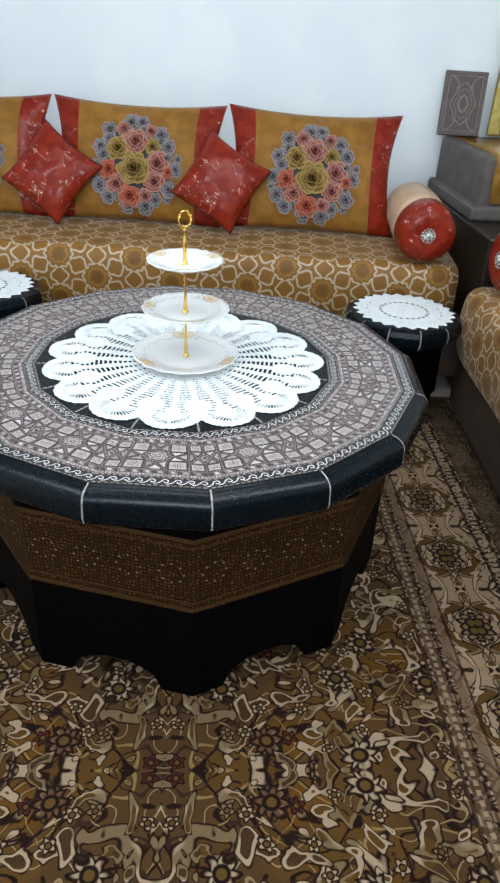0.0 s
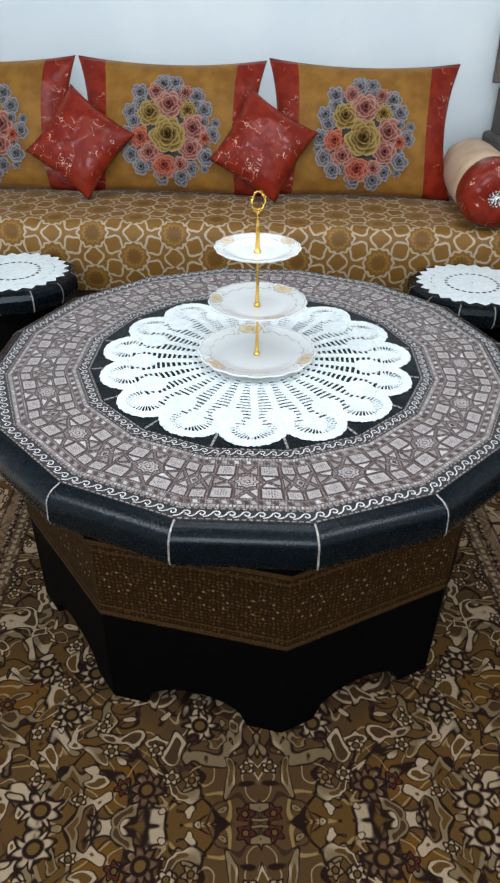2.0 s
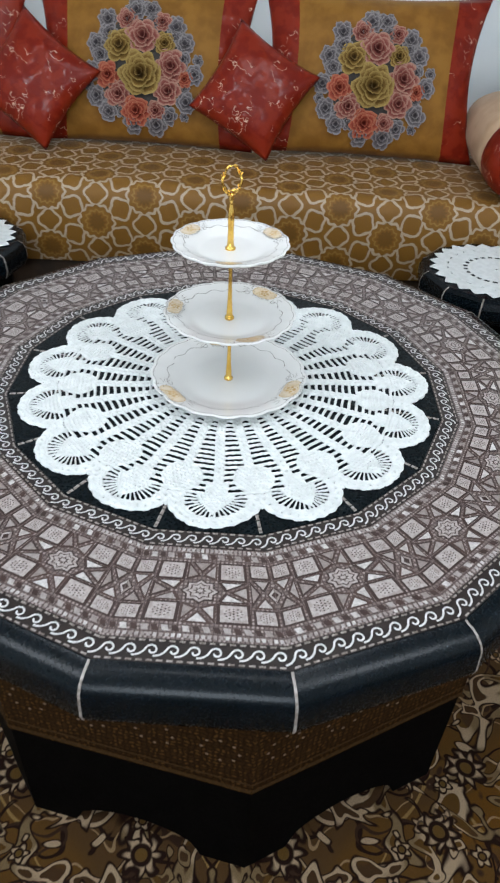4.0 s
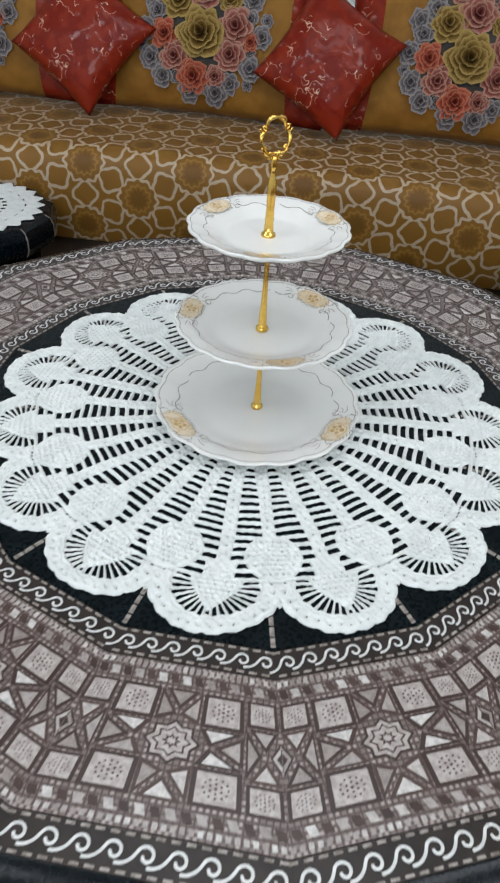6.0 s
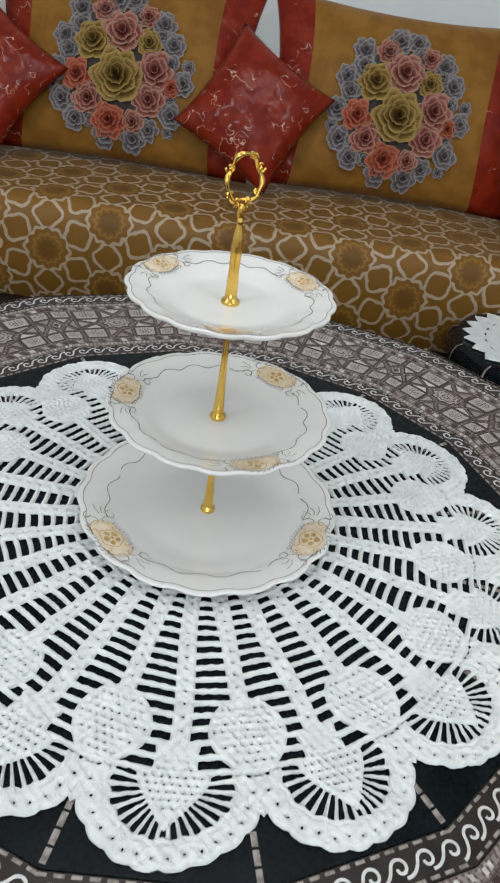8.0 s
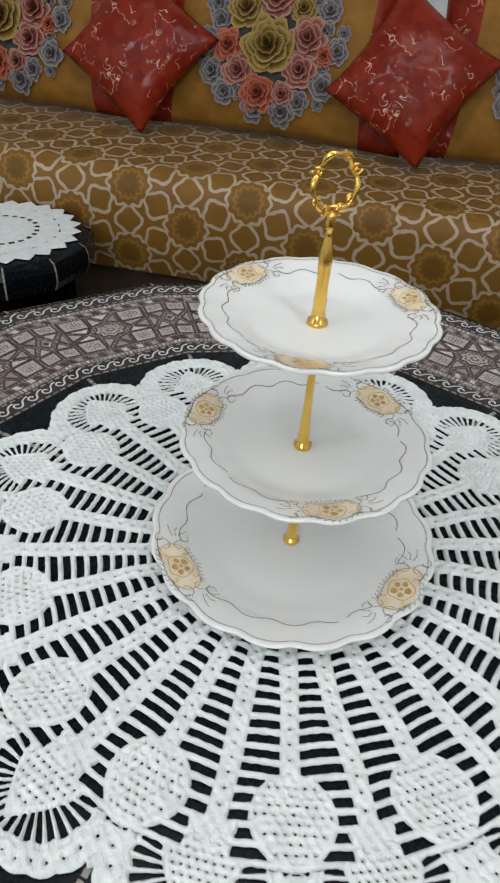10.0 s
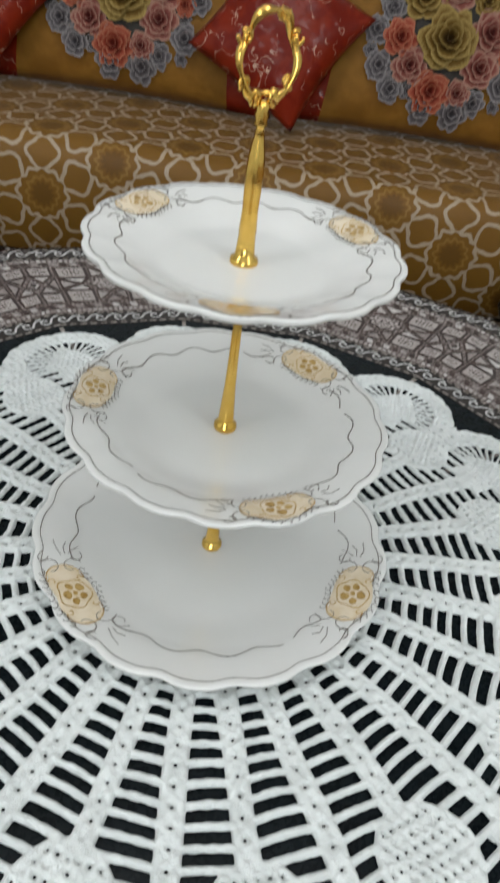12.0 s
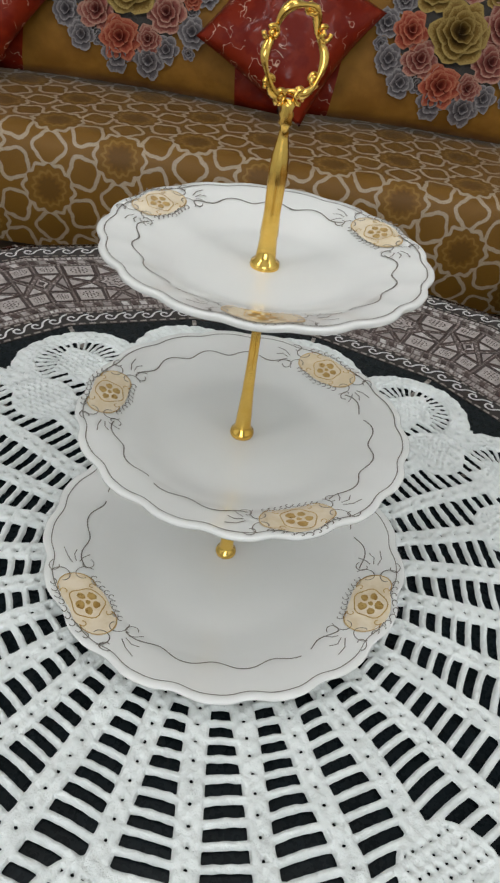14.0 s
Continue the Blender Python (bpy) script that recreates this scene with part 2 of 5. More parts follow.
    for scale, petals, size, seed in ((23, 5, 0.28, 1.3), (9.5, 8, 0.25, 4.7)):
        petal, line, eye, ring, tint = flowers(scale, petals, size, seed)
        show = k.step(tint, 0.66, 0.68)
        shade = k.mix(k.step(tint, 0.82, 0.84), cream, (0.20, 0.13, 0.06))
        shade = k.mix(k.step(tint, 0.90, 0.92), shade, rust)
        col = k.mix(k.math("MULTIPLY", line, show), col, dark)
        col = k.mix(k.math("MULTIPLY", petal, show), col, shade)
        col = k.mix(k.math("MULTIPLY", ring, show), col, dark)
        col = k.mix(k.math("MULTIPLY", eye, show), col, (0.10, 0.055, 0.012))
    for at, w, c in ((half, 0.005, dark), (half + 0.022, 0.014, (0.085, 0.05, 0.025)), (half + 0.022, 0.005, cream), (half + 0.042, 0.004, dark), (half + 0.062, 0.012, (0.13, 0.078, 0.042)), (half + 0.080, 0.004, dark),
                     (half + 0.27, 0.005, dark), (half + 0.29, 0.010, cream), (half + 0.31, 0.005, dark), (half + 0.38, 0.06, (0.05, 0.03, 0.015))):
        m = k.math("SUBTRACT", 1.0, k.step(k.math("ABSOLUTE", k.math("SUBTRACT", ax, at)), w - 0.002, w + 0.002))
        if c is cream:
            m = k.math("MULTIPLY", m, k.step(k.math("ADD", k.math("SINE", k.math("MULTIPLY", y, 290.0)), k.math("MULTIPLY", k.noise(k.object_coords(), 45, 2), 1.6)), 0.3, 1.0))
        col = k.mix(k.math("MULTIPLY", m, 0.75), col, c)
    col = k.mix(k.math("MULTIPLY", k.step(fine, 0.35, 0.7), 0.45), col, (0.02, 0.011, 0.006))
    k.bump(fine, 0.6, 0.004)
    return k.finish(col, 1.0, 0.0, Specular_IOR_Level=0.1)


def marquetry_ground(name, a, b, c, coat=0.3, rough=0.42, cell=0.0052, warp=0.0, gloss=0.3):
    """Fine geometric inlay, too small to lift out: squares with dotted hearts."""
    k = Nodes(name)
    at = k.uv()
    if warp:
        w = k.node("TexNoise", 1, Vector=at, Scale=70.0, Detail=3.0)
        at = k.vmath("ADD", at, k.vmath("MULTIPLY", k.vmath("SUBTRACT", w, (0.5, 0.5, 0.5)), (warp, warp, 0)))
    u, v, _ = k.xyz(at)
    fu = k.math("ABSOLUTE", k.math("SUBTRACT", k.math("FRACT", k.math("DIVIDE", u, cell)), 0.5))
    fv = k.math("ABSOLUTE", k.math("SUBTRACT", k.math("FRACT", k.math("DIVIDE", v, cell)), 0.5))
    chip = k.math("MULTIPLY", k.step(k.math("MAXIMUM", fu, fv), 0.44, 0.36), 1.0)
    dia = k.step(k.math("ADD", fu, fv), 0.34, 0.26)
    n = k.noise(k.uv(), 220, 2)
    rnd = k.node("TexWhiteNoise", Vector=k.vmath("FLOOR", k.vmath("MULTIPLY", at, (1 / cell, 1 / cell, 0))))
    col = k.mix(k.math("MULTIPLY", chip, k.math("MULTIPLY_ADD", rnd, 0.35, 0.6)), a, b)
    col = k.mix(k.math("MULTIPLY", dia, k.math("MULTIPLY_ADD", k.step(rnd, 0.45, 0.5), 0.8, 0.1)), col, c)
    col = k.mix(k.math("MULTIPLY", n, 0.3), col, a)
    k.bump(k.math("ADD", chip, n), 0.2, 0.0006)
    return k.finish(col, rough, 0.0, Coat_Weight=coat, Coat_Roughness=0.32, Specular_IOR_Level=gloss)


M_WALL = plain("wall_paint", (0.78, 0.82, 0.83), (0.83, 0.86, 0.86), 0.7, scale=2.5, grain=90, bump=0.06)
M_CEIL = plain("ceiling_paint", (0.78, 0.78, 0.77), (0.82, 0.82, 0.81), 0.8, scale=2, grain=60)
M_FLOOR = plain("floor_tile", (0.42, 0.36, 0.29), (0.48, 0.42, 0.35), 0.35, scale=5, grain=80)
M_RUG = rug_material()
M_FABRIC = lattice_fabric("lattice_jacquard")
M_SKIRT = plain("dark_skirt", (0.03, 0.018, 0.010), (0.05, 0.028, 0.014), 0.75, scale=18, grain=420, bump=0.3)
M_DARKWOOD = plain("dark_wood", (0.012, 0.008, 0.006), (0.02, 0.013, 0.009), 0.4, scale=9, grain=200)
M_OCHRE = weave("ochre_weave", (0.19, 0.080, 0.008), (0.265, 0.122, 0.016))
M_OCHRE_SATIN = satin("ochre_satin", (0.22, 0.11, 0.014), (0.30, 0.16, 0.03), 8)
M_RED = satin("red_satin", (0.165, 0.010, 0.003), (0.215, 0.018, 0.005), 16, 0.7)
M_BEIGE = weave("beige_weave", (0.46, 0.30, 0.18), (0.54, 0.37, 0.24))
M_TAUPE = weave("taupe_velvet", (0.072, 0.061, 0.052), (0.105, 0.09, 0.078), 0.6)
M_BLACK = plain("black_lacquer", (0.0018, 0.004, 0.0055), (0.0025, 0.005, 0.0075), 0.26, scale=40, grain=260, bump=0.05, Specular_IOR_Level=0.18)
M_PANEL = plain("black_panel", (0.002, 0.004, 0.005), (0.004, 0.007, 0.009), 0.28, scale=40, grain=260, bump=0.05, Specular_IOR_Level=0.12)
M_BAND = plain("dark_band_wood", (0.016, 0.011, 0.010), (0.028, 0.020, 0.017), 0.35, scale=50, grain=300, bump=0.05, Specular_IOR_Level=0.3)
M_BLACKFOOT = plain("black_matt", (0.0008, 0.0008, 0.0008), (0.0018, 0.0016, 0.0016), 0.6, scale=30, grain=260, Specular_IOR_Level=0.03)
M_MARQ = marquetry_ground("marquetry_fine", (0.050, 0.028, 0.024), (0.20, 0.155, 0.140), (0.44, 0.38, 0.355), 0.6)
M_MOSAIC = plain("bone_face", (0.31, 0.262, 0.242), (0.45, 0.40, 0.38), 0.35, scale=170, grain=420, bump=0.06, Coat_Weight=0.5, Coat_Roughness=0.3)
# the apron's inlay, its brown darkened to hold the shade below the rim
M_MARQ_SHADED = marquetry_ground("marquetry_shaded", (0.012, 0.005, 0.0015), (0.034, 0.015, 0.004), (0.105, 0.052, 0.015), 0.0, 0.7, 0.0085, 0.016, 0.06)
M_BONE = island_tones("bone_inlay", [(0.50, 0.455, 0.435), (0.38, 0.335, 0.315), (0.62, 0.585, 0.565), (0.30, 0.255, 0.235)], 0.3, fine_scale=260, bump=0.05, Coat_Weight=0.35, Coat_Roughness=0.32)
M_ROSEWOOD = island_tones("rosewood_inlay", [(0.052, 0.026, 0.021), (0.040, 0.020, 0.016), (0.068, 0.038, 0.031)], 0.38, fine_scale=260, bump=0.05, Specular_IOR_Level=0.35, Coat_Weight=0.25, Coat_Roughness=0.32)
M_WHITEINLAY = plain("white_inlay", (0.56, 0.555, 0.545), (0.68, 0.67, 0.66), 0.35, scale=120, grain=500, bump=0.05)
M_TICK = plain("tick_inlay", (0.16, 0.13, 0.11), (0.36, 0.32, 0.29), 0.4, scale=160, grain=500)
M_COTTON = plain("white_cotton", (0.66, 0.68, 0.665), (0.74, 0.76, 0.745), 0.9, scale=60, grain=650, bump=0.9, Sheen_Weight=0.1)
M_CHINA = plain("ivory_china", (0.87, 0.86, 0.835), (0.89, 0.88, 0.855), 0.16, scale=14, grain=60, bump=0.01, Coat_Weight=0.6, Coat_Roughness=0.05)


def let_light_through(material, share, colour):
    tree = material.node_tree
    thin = tree.nodes.new("ShaderNodeBsdfTranslucent")
    thin.inputs[0].default_value = (*colour, 1)
    both = tree.nodes.new("ShaderNodeMixShader")
    both.inputs[0].default_value = share
    tree.links.new(tree.nodes["Principled BSDF"].outputs[0], both.inputs[1])
    tree.links.new(thin.outputs[0], both.inputs[2])
    tree.links.new(both.outputs[0], tree.nodes["Material Output"].inputs[0])


let_light_through(M_CHINA, 0.22, (0.93, 0.92, 0.89))
M_LINE = plain("platinum_line", (0.15, 0.13, 0.11), (0.24, 0.21, 0.18), 0.35, 0.3, scale=200, grain=500)
M_PEACH = plain("peach_print", (0.74, 0.60, 0.40), (0.80, 0.68, 0.51), 0.2, scale=90, grain=300, bump=0.02, Coat_Weight=0.5)
M_PRINTGOLD = plain("gold_print", (0.42, 0.24, 0.06), (0.56, 0.36, 0.12), 0.3, 0.3, scale=160, grain=300, bump=0.02)
M_GOLD = plain("polished_gold", (0.78, 0.47, 0.09), (0.86, 0.56, 0.14), 0.16, 1.0, scale=60, grain=120, bump=0.02)
M_GILT = plain("gilded_wood", (0.34, 0.26, 0.05), (0.44, 0.35, 0.10), 0.5, 0.3, scale=40, grain=150)
M_SILVER = plain("silver", (0.62, 0.61, 0.58), (0.75, 0.74, 0.71), 0.22, 1.0, scale=60, grain=150, bump=0.05)
M_WHITEBOX = plain("white_card", (0.62, 0.68, 0.72), (0.70, 0.75, 0.78), 0.5, scale=30)
M_BOOK = plain("brown_leather", (0.045, 0.026, 0.021), (0.068, 0.04, 0.032), 0.5, scale=60, grain=300, bump=0.2)
M_BOOKGOLD = plain("worn_gilding", (0.13, 0.095, 0.075), (0.19, 0.145, 0.115), 0.5, 0.1, scale=120, grain=300)
M_PAGES = plain("paper_edge", (0.55, 0.48, 0.36), (0.62, 0.56, 0.44), 0.8, scale=100, grain=500)
M_MIRROR = plain("mirror_glass", (0.80, 0.80, 0.78), (0.82, 0.82, 0.80), 0.1, 1.0, scale=10, grain=20, bump=0.0)
M_GREYROSE = petal_tones("grey_petals", (0.045, 0.038, 0.042), (0.15, 0.130, 0.135), (0.33, 0.30, 0.295))
M_PINKROSE = petal_tones("pink_petals", (0.085, 0.016, 0.013), (0.28, 0.080, 0.062), (0.48, 0.27, 0.20))
M_CORALROSE = petal_tones("coral_petals", (0.11, 0.014, 0.008), (0.34, 0.060, 0.032), (0.50, 0.18, 0.10))
M_GOLDROSE = petal_tones("gold_petals", (0.055, 0.028, 0.006), (0.20, 0.112, 0.022), (0.42, 0.29, 0.09))
M_ROSE_BACKING = island_tones("dark_rose_backing", [(0.03, 0.026, 0.022), (0.05, 0.042, 0.036), (0.08, 0.066, 0.055)], 0.8)
M_GLASSDIM = plain("window_glow_frame", (0.7, 0.7, 0.68), (0.75, 0.75, 0.72), 0.4)


# ---------------------------------------------------------------- mesh helpers
def mesh_object(name, verts, faces, material, parent=None, label="", smooth=False, uvs=None):
    me = bpy.data.meshes.new(name)
    me.from_pydata([tuple(v) for v in verts], [], faces)
    me.materials.append(material)
    if uvs is not None:
        layer = me.uv_layers.new(name="UVMap")
        idx = np.empty(len(me.loops), dtype=np.int32)
        me.loops.foreach_get("vertex_index", idx)
        layer.data.foreach_set("uv", np.asarray(uvs, dtype=np.float32)[idx].ravel())
    if smooth:
        me.polygons.foreach_set("use_smooth", [True] * len(me.polygons))
    ob = new(name, me)
    if parent is not None:
        ob.parent = parent
    if label:
        tagged(ob, label)
    return ob


def part(name, bm, material, parent=None, label="", smooth=False):
    """Links a bmesh as one mesh object under a thing or part."""
    me = bpy.data.meshes.new(name)
    bm.to_mesh(me)
    bm.free()
    me.materials.append(material)
    if smooth:
        me.polygons.foreach_set("use_smooth", [True] * len(me.polygons))
    ob = new(name, me)
    if parent is not None:
        ob.parent = parent
    if label:
        tagged(ob, label)
    return ob


def thing(name, m, label, category, group="", kind=""):
    ob = new(name)
    ob.empty_display_size = 0.05
    ob.matrix_world = m
    return tagged(ob, label, category, group, kind)


def box_bm(lo, hi, bevel=0.0, segments=2, bm=None):
    bm = bm or bmesh.new()
    made = bmesh.ops.create_cube(bm, size=1)["verts"]
    for v in made:
        v.co = Vector([lo[i] + (v.co[i] + 0.5) * (hi[i] - lo[i]) for i in range(3)])
    if bevel:
        edges = list({e for v in made for e in v.link_edges})
        bmesh.ops.bevel(bm, geom=edges, offset=bevel, segments=segments, profile=0.5, affect="EDGES")
    return bm


def lathe(profile, n=48, wave=None):
    """Vertices and faces of a turned body; wave(angle, k) scales the radius of ring k."""
    verts, faces = [], []
    for k, (r, z) in enumerate(profile):
        for i in range(n):
            a = 2 * math.pi * i / n
            s = wave(a, k) if wave else 1.0
            verts.append((r * s * math.cos(a), r * s * math.sin(a), z))
    m = len(profile)
    for k in range(m - 1):
        for i in range(n):
            j = (i + 1) % n
            faces.append((k * n + i, k * n + j, (k + 1) * n + j, (k + 1) * n + i))
    for k, (r, z) in ((0, profile[0]), (m - 1, profile[-1])):
        c = len(verts)
        verts.append((0, 0, z))
        for i in range(n):
            j = (i + 1) % n
            faces.append((c, k * n + j, k * n + i) if k == 0 else (c, k * n + i, k * n + j))
    return verts, faces


def prism(poly, z0, z1, verts, faces, inset=0.0):
    """Adds an upright prism over a 2D polygon (anticlockwise), its top drawn in by inset."""
    n, b = len(poly), len(verts)
    cx, cy = sum(p[0] for p in poly) / n, sum(p[1] for p in poly) / n
    for x, y in poly:
        verts.append((x, y, z0))
    for x, y in poly:
        d = math.hypot(x - cx, y - cy) or 1
        s = max(0.0, 1 - inset / d)
        verts.append((cx + (x - cx) * s, cy + (y - cy) * s, z1))
    for i in range(n):
        j = (i + 1) % n
        faces.append((b + i, b + j, b + n + j, b + n + i))
    faces.append(tuple(b + n + i for i in range(n)))


def ribbon(points, width, place, verts, faces, closed=False, taper=False):
    """Adds a flat strip along 2D points; place(x, y) lays it on its surface."""
    n = len(points)
    b = len(verts)
    for i, (x, y) in enumerate(points):
        p = points[(i - 1) % n] if closed or i else points[i]
        q = points[(i + 1) % n] if closed or i < n - 1 else points[i]
        dx, dy = q[0] - p[0], q[1] - p[1]
        d = math.hypot(dx, dy) or 1
        w = width / 2
        if taper:
            w *= 0.35 + 0.65 * math.sin(math.pi * (i + 0.5) / n)
        ox, oy = -dy / d * w, dx / d * w
        verts.append(place(x + ox, y + oy))
        verts.append(place(x - ox, y - oy))
    for i in range(n if closed else n - 1):
        j = (i + 1) % n
        faces.append((b + 2 * i, b + 2 * i + 1, b + 2 * j + 1, b + 2 * j))


def tube(points, radius, sides=8, closed=False, radii=None):
    """Vertices and faces of a round bar along 3D points."""
    pts = [Vector(p) for p in points]
    n = len(pts)
    verts, faces = [], []
    up = Vector((0.13, 0.97, 0.21)).normalized()
    for i, p in enumerate(pts):
        a = pts[(i - 1) % n] if closed or i else p
        b = pts[(i + 1) % n] if closed or i < n - 1 else p
        t = (b - a).normalized()
        s = t.cross(up).normalized()
        u = s.cross(t)
        r = radii[i] if radii else radius
        for k in range(sides):
            w = 2 * math.pi * k / sides
            verts.append(p + r * (math.cos(w) * s + math.sin(w) * u))
    for i in range(n if closed else n - 1):
        j = (i + 1) % n
        for k in range(sides):
            m = (k + 1) % sides
            faces.append((i * sides + k, i * sides + m, j * sides + m, j * sides + k))
    if not closed:
        faces.append(tuple(reversed(range(sides))))
        faces.append(tuple((n - 1) * sides + k for k in range(sides)))
    return verts, faces


def merge(*pieces):
    verts, faces = [], []
    for v, f in pieces:
        b = len(verts)
        verts += [tuple(p) for p in v]
        faces += [tuple(i + b for i in q) for q in f]
    return verts, faces


# ---------------------------------------------------------------- the room
X0, X1, Y0, Y1, H = -2.9, 1.95, -1.75, 3.88, 2.8


def slab(name, lo, hi, material, label, category="wall"):
    return tagged(part(name, box_bm(lo, hi), material), label, category, kind="structure")


slab("floor", (X0 - 0.2, Y0 - 0.2, -0.2), (X1 + 0.2, Y1 + 0.2, -0.012), M_FLOOR, "pale stone tiled floor under the rug", "floor")
slab("ceiling", (X0 - 0.2, Y0 - 0.2, H), (X1 + 0.2, Y1 + 0.2, H + 0.15), M_CEIL, "plain white painted ceiling", "ceiling")
slab("wall_north", (X0 - 0.2, Y1, -0.012), (X1 + 0.2, Y1 + 0.2, H), M_WALL, "smooth pale blue-white painted wall behind sofa")
slab("wall_east", (X1, Y0, -0.012), (X1 + 0.2, Y1, H), M_WALL, "smooth pale blue-white painted wall")
slab("wall_west", (X0 - 0.2, Y0, -0.012), (X0, Y1, H), M_WALL, "smooth pale blue-white painted wall")
# south wall with a window opening
wx0, wx1, wz0, wz1 = -1.0, 0.4, 1.05, 2.45
south = tagged(new("wall_south"), "pale painted wall with a window opening", "wall", kind="structure")
for lo, hi in (((X0 - 0.2, Y0 - 0.2, -0.012), (wx0, Y0, H)), ((wx1, Y0 - 0.2, -0.012), (X1 + 0.2, Y0, H)),
               ((wx0, Y0 - 0.2, -0.012), (wx1, Y0, wz0)), ((wx0, Y0 - 0.2, wz1), (wx1, Y0, H))):
    part("wall_section", box_bm(lo, hi), M_WALL, south)
win = tagged(new("window_1"), "white framed window in the painted wall", "window", kind="structure")
for lo, hi in (((wx0, Y0 - 0.12, wz0), (wx0 + 0.05, Y0 - 0.06, wz1)), ((wx1 - 0.05, Y0 - 0.12, wz0), (wx1, Y0 - 0.06, wz1)),
               ((wx0 + 0.05, Y0 - 0.12, wz0), (wx1 - 0.05, Y0 - 0.06, wz0 + 0.05)), ((wx0 + 0.05, Y0 - 0.12, wz1 - 0.05), (wx1 - 0.05, Y0 - 0.06, wz1)),
               ((-0.325, Y0 - 0.12, wz0 + 0.05), (-0.275, Y0 - 0.06, wz1 - 0.05))):
    part("window_frame", box_bm(lo, hi, 0.006), M_GLASSDIM, win)
middle_lamp = thing("ceiling_lamp", pose(-0.15, 1.95, H), "broad flat white ceiling lamp", "lamp", "ceiling lamps")
part("housing", box_bm((-0.72, -0.42, -0.07), (0.72, 0.42, 0), 0.01), M_CEIL, middle_lamp)
# unseen housings, made up to go with the two side fill strips
for lamp_x in (-1.55, 1.05):
    fitting = thing("ceiling_lamp", pose(lamp_x, 0.75, H), "long flat white housing of an added ceiling fill lamp", "lamp", "ceiling lamps")
    part("housing", box_bm((-0.27, -1.42, -0.07), (0.27, 1.42, 0), 0.01), M_CEIL, fitting)

rug = tagged(part("rug", box_bm((-1.12, -2.4, -0.012), (1.12, 1.80, 0.0)), M_RUG), "brown and gold Persian rug with cream flowers and border", "rug")
rug.matrix_world = pose(-0.134, 1.0, 0, 0, 0, 4.2)


# ---------------------------------------------------------------- sofas
def mattress(length, depth, z0, z1, name, parent, r=0.055, sag=0.006):
    """A long soft mattress; u runs along it, v over its front and top. Front at y = 0."""
    prof = [(0.02, z0)]
    for i in range(7):
        a = math.pi / 2 * i / 6
        prof.append((r - r * math.cos(a) - 0.0, z1 - r + r * math.sin(a)))
    prof[0] = (0.012, z0)
    prof.insert(1, (-0.004, z0 + 0.05))
    prof.insert(2, (-0.008, (z0 + z1) / 2))
    for i in range(1, 9):
        prof.append((r + (depth - r) * i / 8, z1 + 0.012 * math.sin(math.pi * i / 8)))
    prof.append((depth, z0))
    n = max(8, int(length / 0.06))
    verts, uvs, faces = [], [], []
    dist = [0.0]
    for a, b in zip(prof, prof[1:]):
        dist.append(dist[-1] + math.hypot(b[0] - a[0], b[1] - a[1]))
    m = len(prof)
    for i in range(n + 1):
        x = length * i / n
        e = min(x, length - x)
        pinch = 0.02 * math.exp(-e / 0.03)
        for (y, z), d in zip(prof, dist):
            w = noise.noise((x * 3.1, y * 4, z * 3 + length)) * 0.008
            verts.append((x, y + w + pinch * (y < 0.1), z + (w * 0.8 - pinch * 0.8 if z > z0 + 0.02 else 0)))
            uvs.append((x, d))
    for i in range(n):
        for k in range(m - 1):
            a = i * m + k
            faces.append((a, a + m, a + m + 1, a + 1))
    for i, flip in ((0, False), (n, True)):
        loop = [i * m + k for k in range(m)]
        faces.append(tuple(loop if not flip else reversed(loop)))
    return mesh_object(name, verts, faces, M_FABRIC, parent, smooth=True, uvs=uvs)


SEAT = 0.531


def sofa(m, length, depth, label, reach=0.0):
    s = thing("sofa", m, label, "sofa", "sofas along the walls")
    mattress(length, depth, 0.27, SEAT - 0.004, "mattress", s)
    # reach: added dark length past the mattress, standing in for the corner's darkness
    part("base", box_bm((0.02, 0.03, 0.05), (length - 0.02 + reach, depth, 0.27), 0.012), M_SKIRT, s, "dark brown fabric-covered base")
    for x in (0.1, length - 0.16):
        for y in (0.08, depth - 0.12):
            part("foot", box_bm((x, y, -0.012), (x + 0.06, y + 0.06, 0.05), 0.006), M_DARKWOOD, s)
    return s


sofa(pose(-2.75, 2.93, 0, 0, 0, 0), 3.51, 0.92, "long low sofa in gold lattice-patterned jacquard against the wall", 0.16)
sofa(pose(0.725, 2.757, 0, 0, 0, -90 + 2.0), 2.9, 0.95, "low sofa in gold lattice-patterned jacquard along the side wall")


# ---------------------------------------------------------------- cushions
def pillow_shape(w, h, thick, ears):
    """A function of (u, v) in -1..1 and a side, giving a point of the pillow in x, z with its bulge along -y."""
    def at(u, v, side, lift=0.0):
        pull_x = 1 - ears * (1 - v * v) * abs(u) ** 2
        pull_z = 1 - ears * (0.9 if v > 0 else 0.35) * (1 - u * u) * abs(v) ** 2
        b = max(0.0, (1 - abs(u) ** 2.6)) ** 0.62 * max(0.0, (1 - abs(v) ** 2.6)) ** 0.62
        wob = noise.noise((u * 2.2 + w, v * 2.2, side * 3.0)) * 0.08 + noise.noise((u * 5, v * 5 + h, side)) * 0.03
        return (u * w / 2 * pull_x, side * (thick / 2 * b * (1 + wob) + (lift if b > 0 else 0)), v * h / 2 * pull_z)
    return at


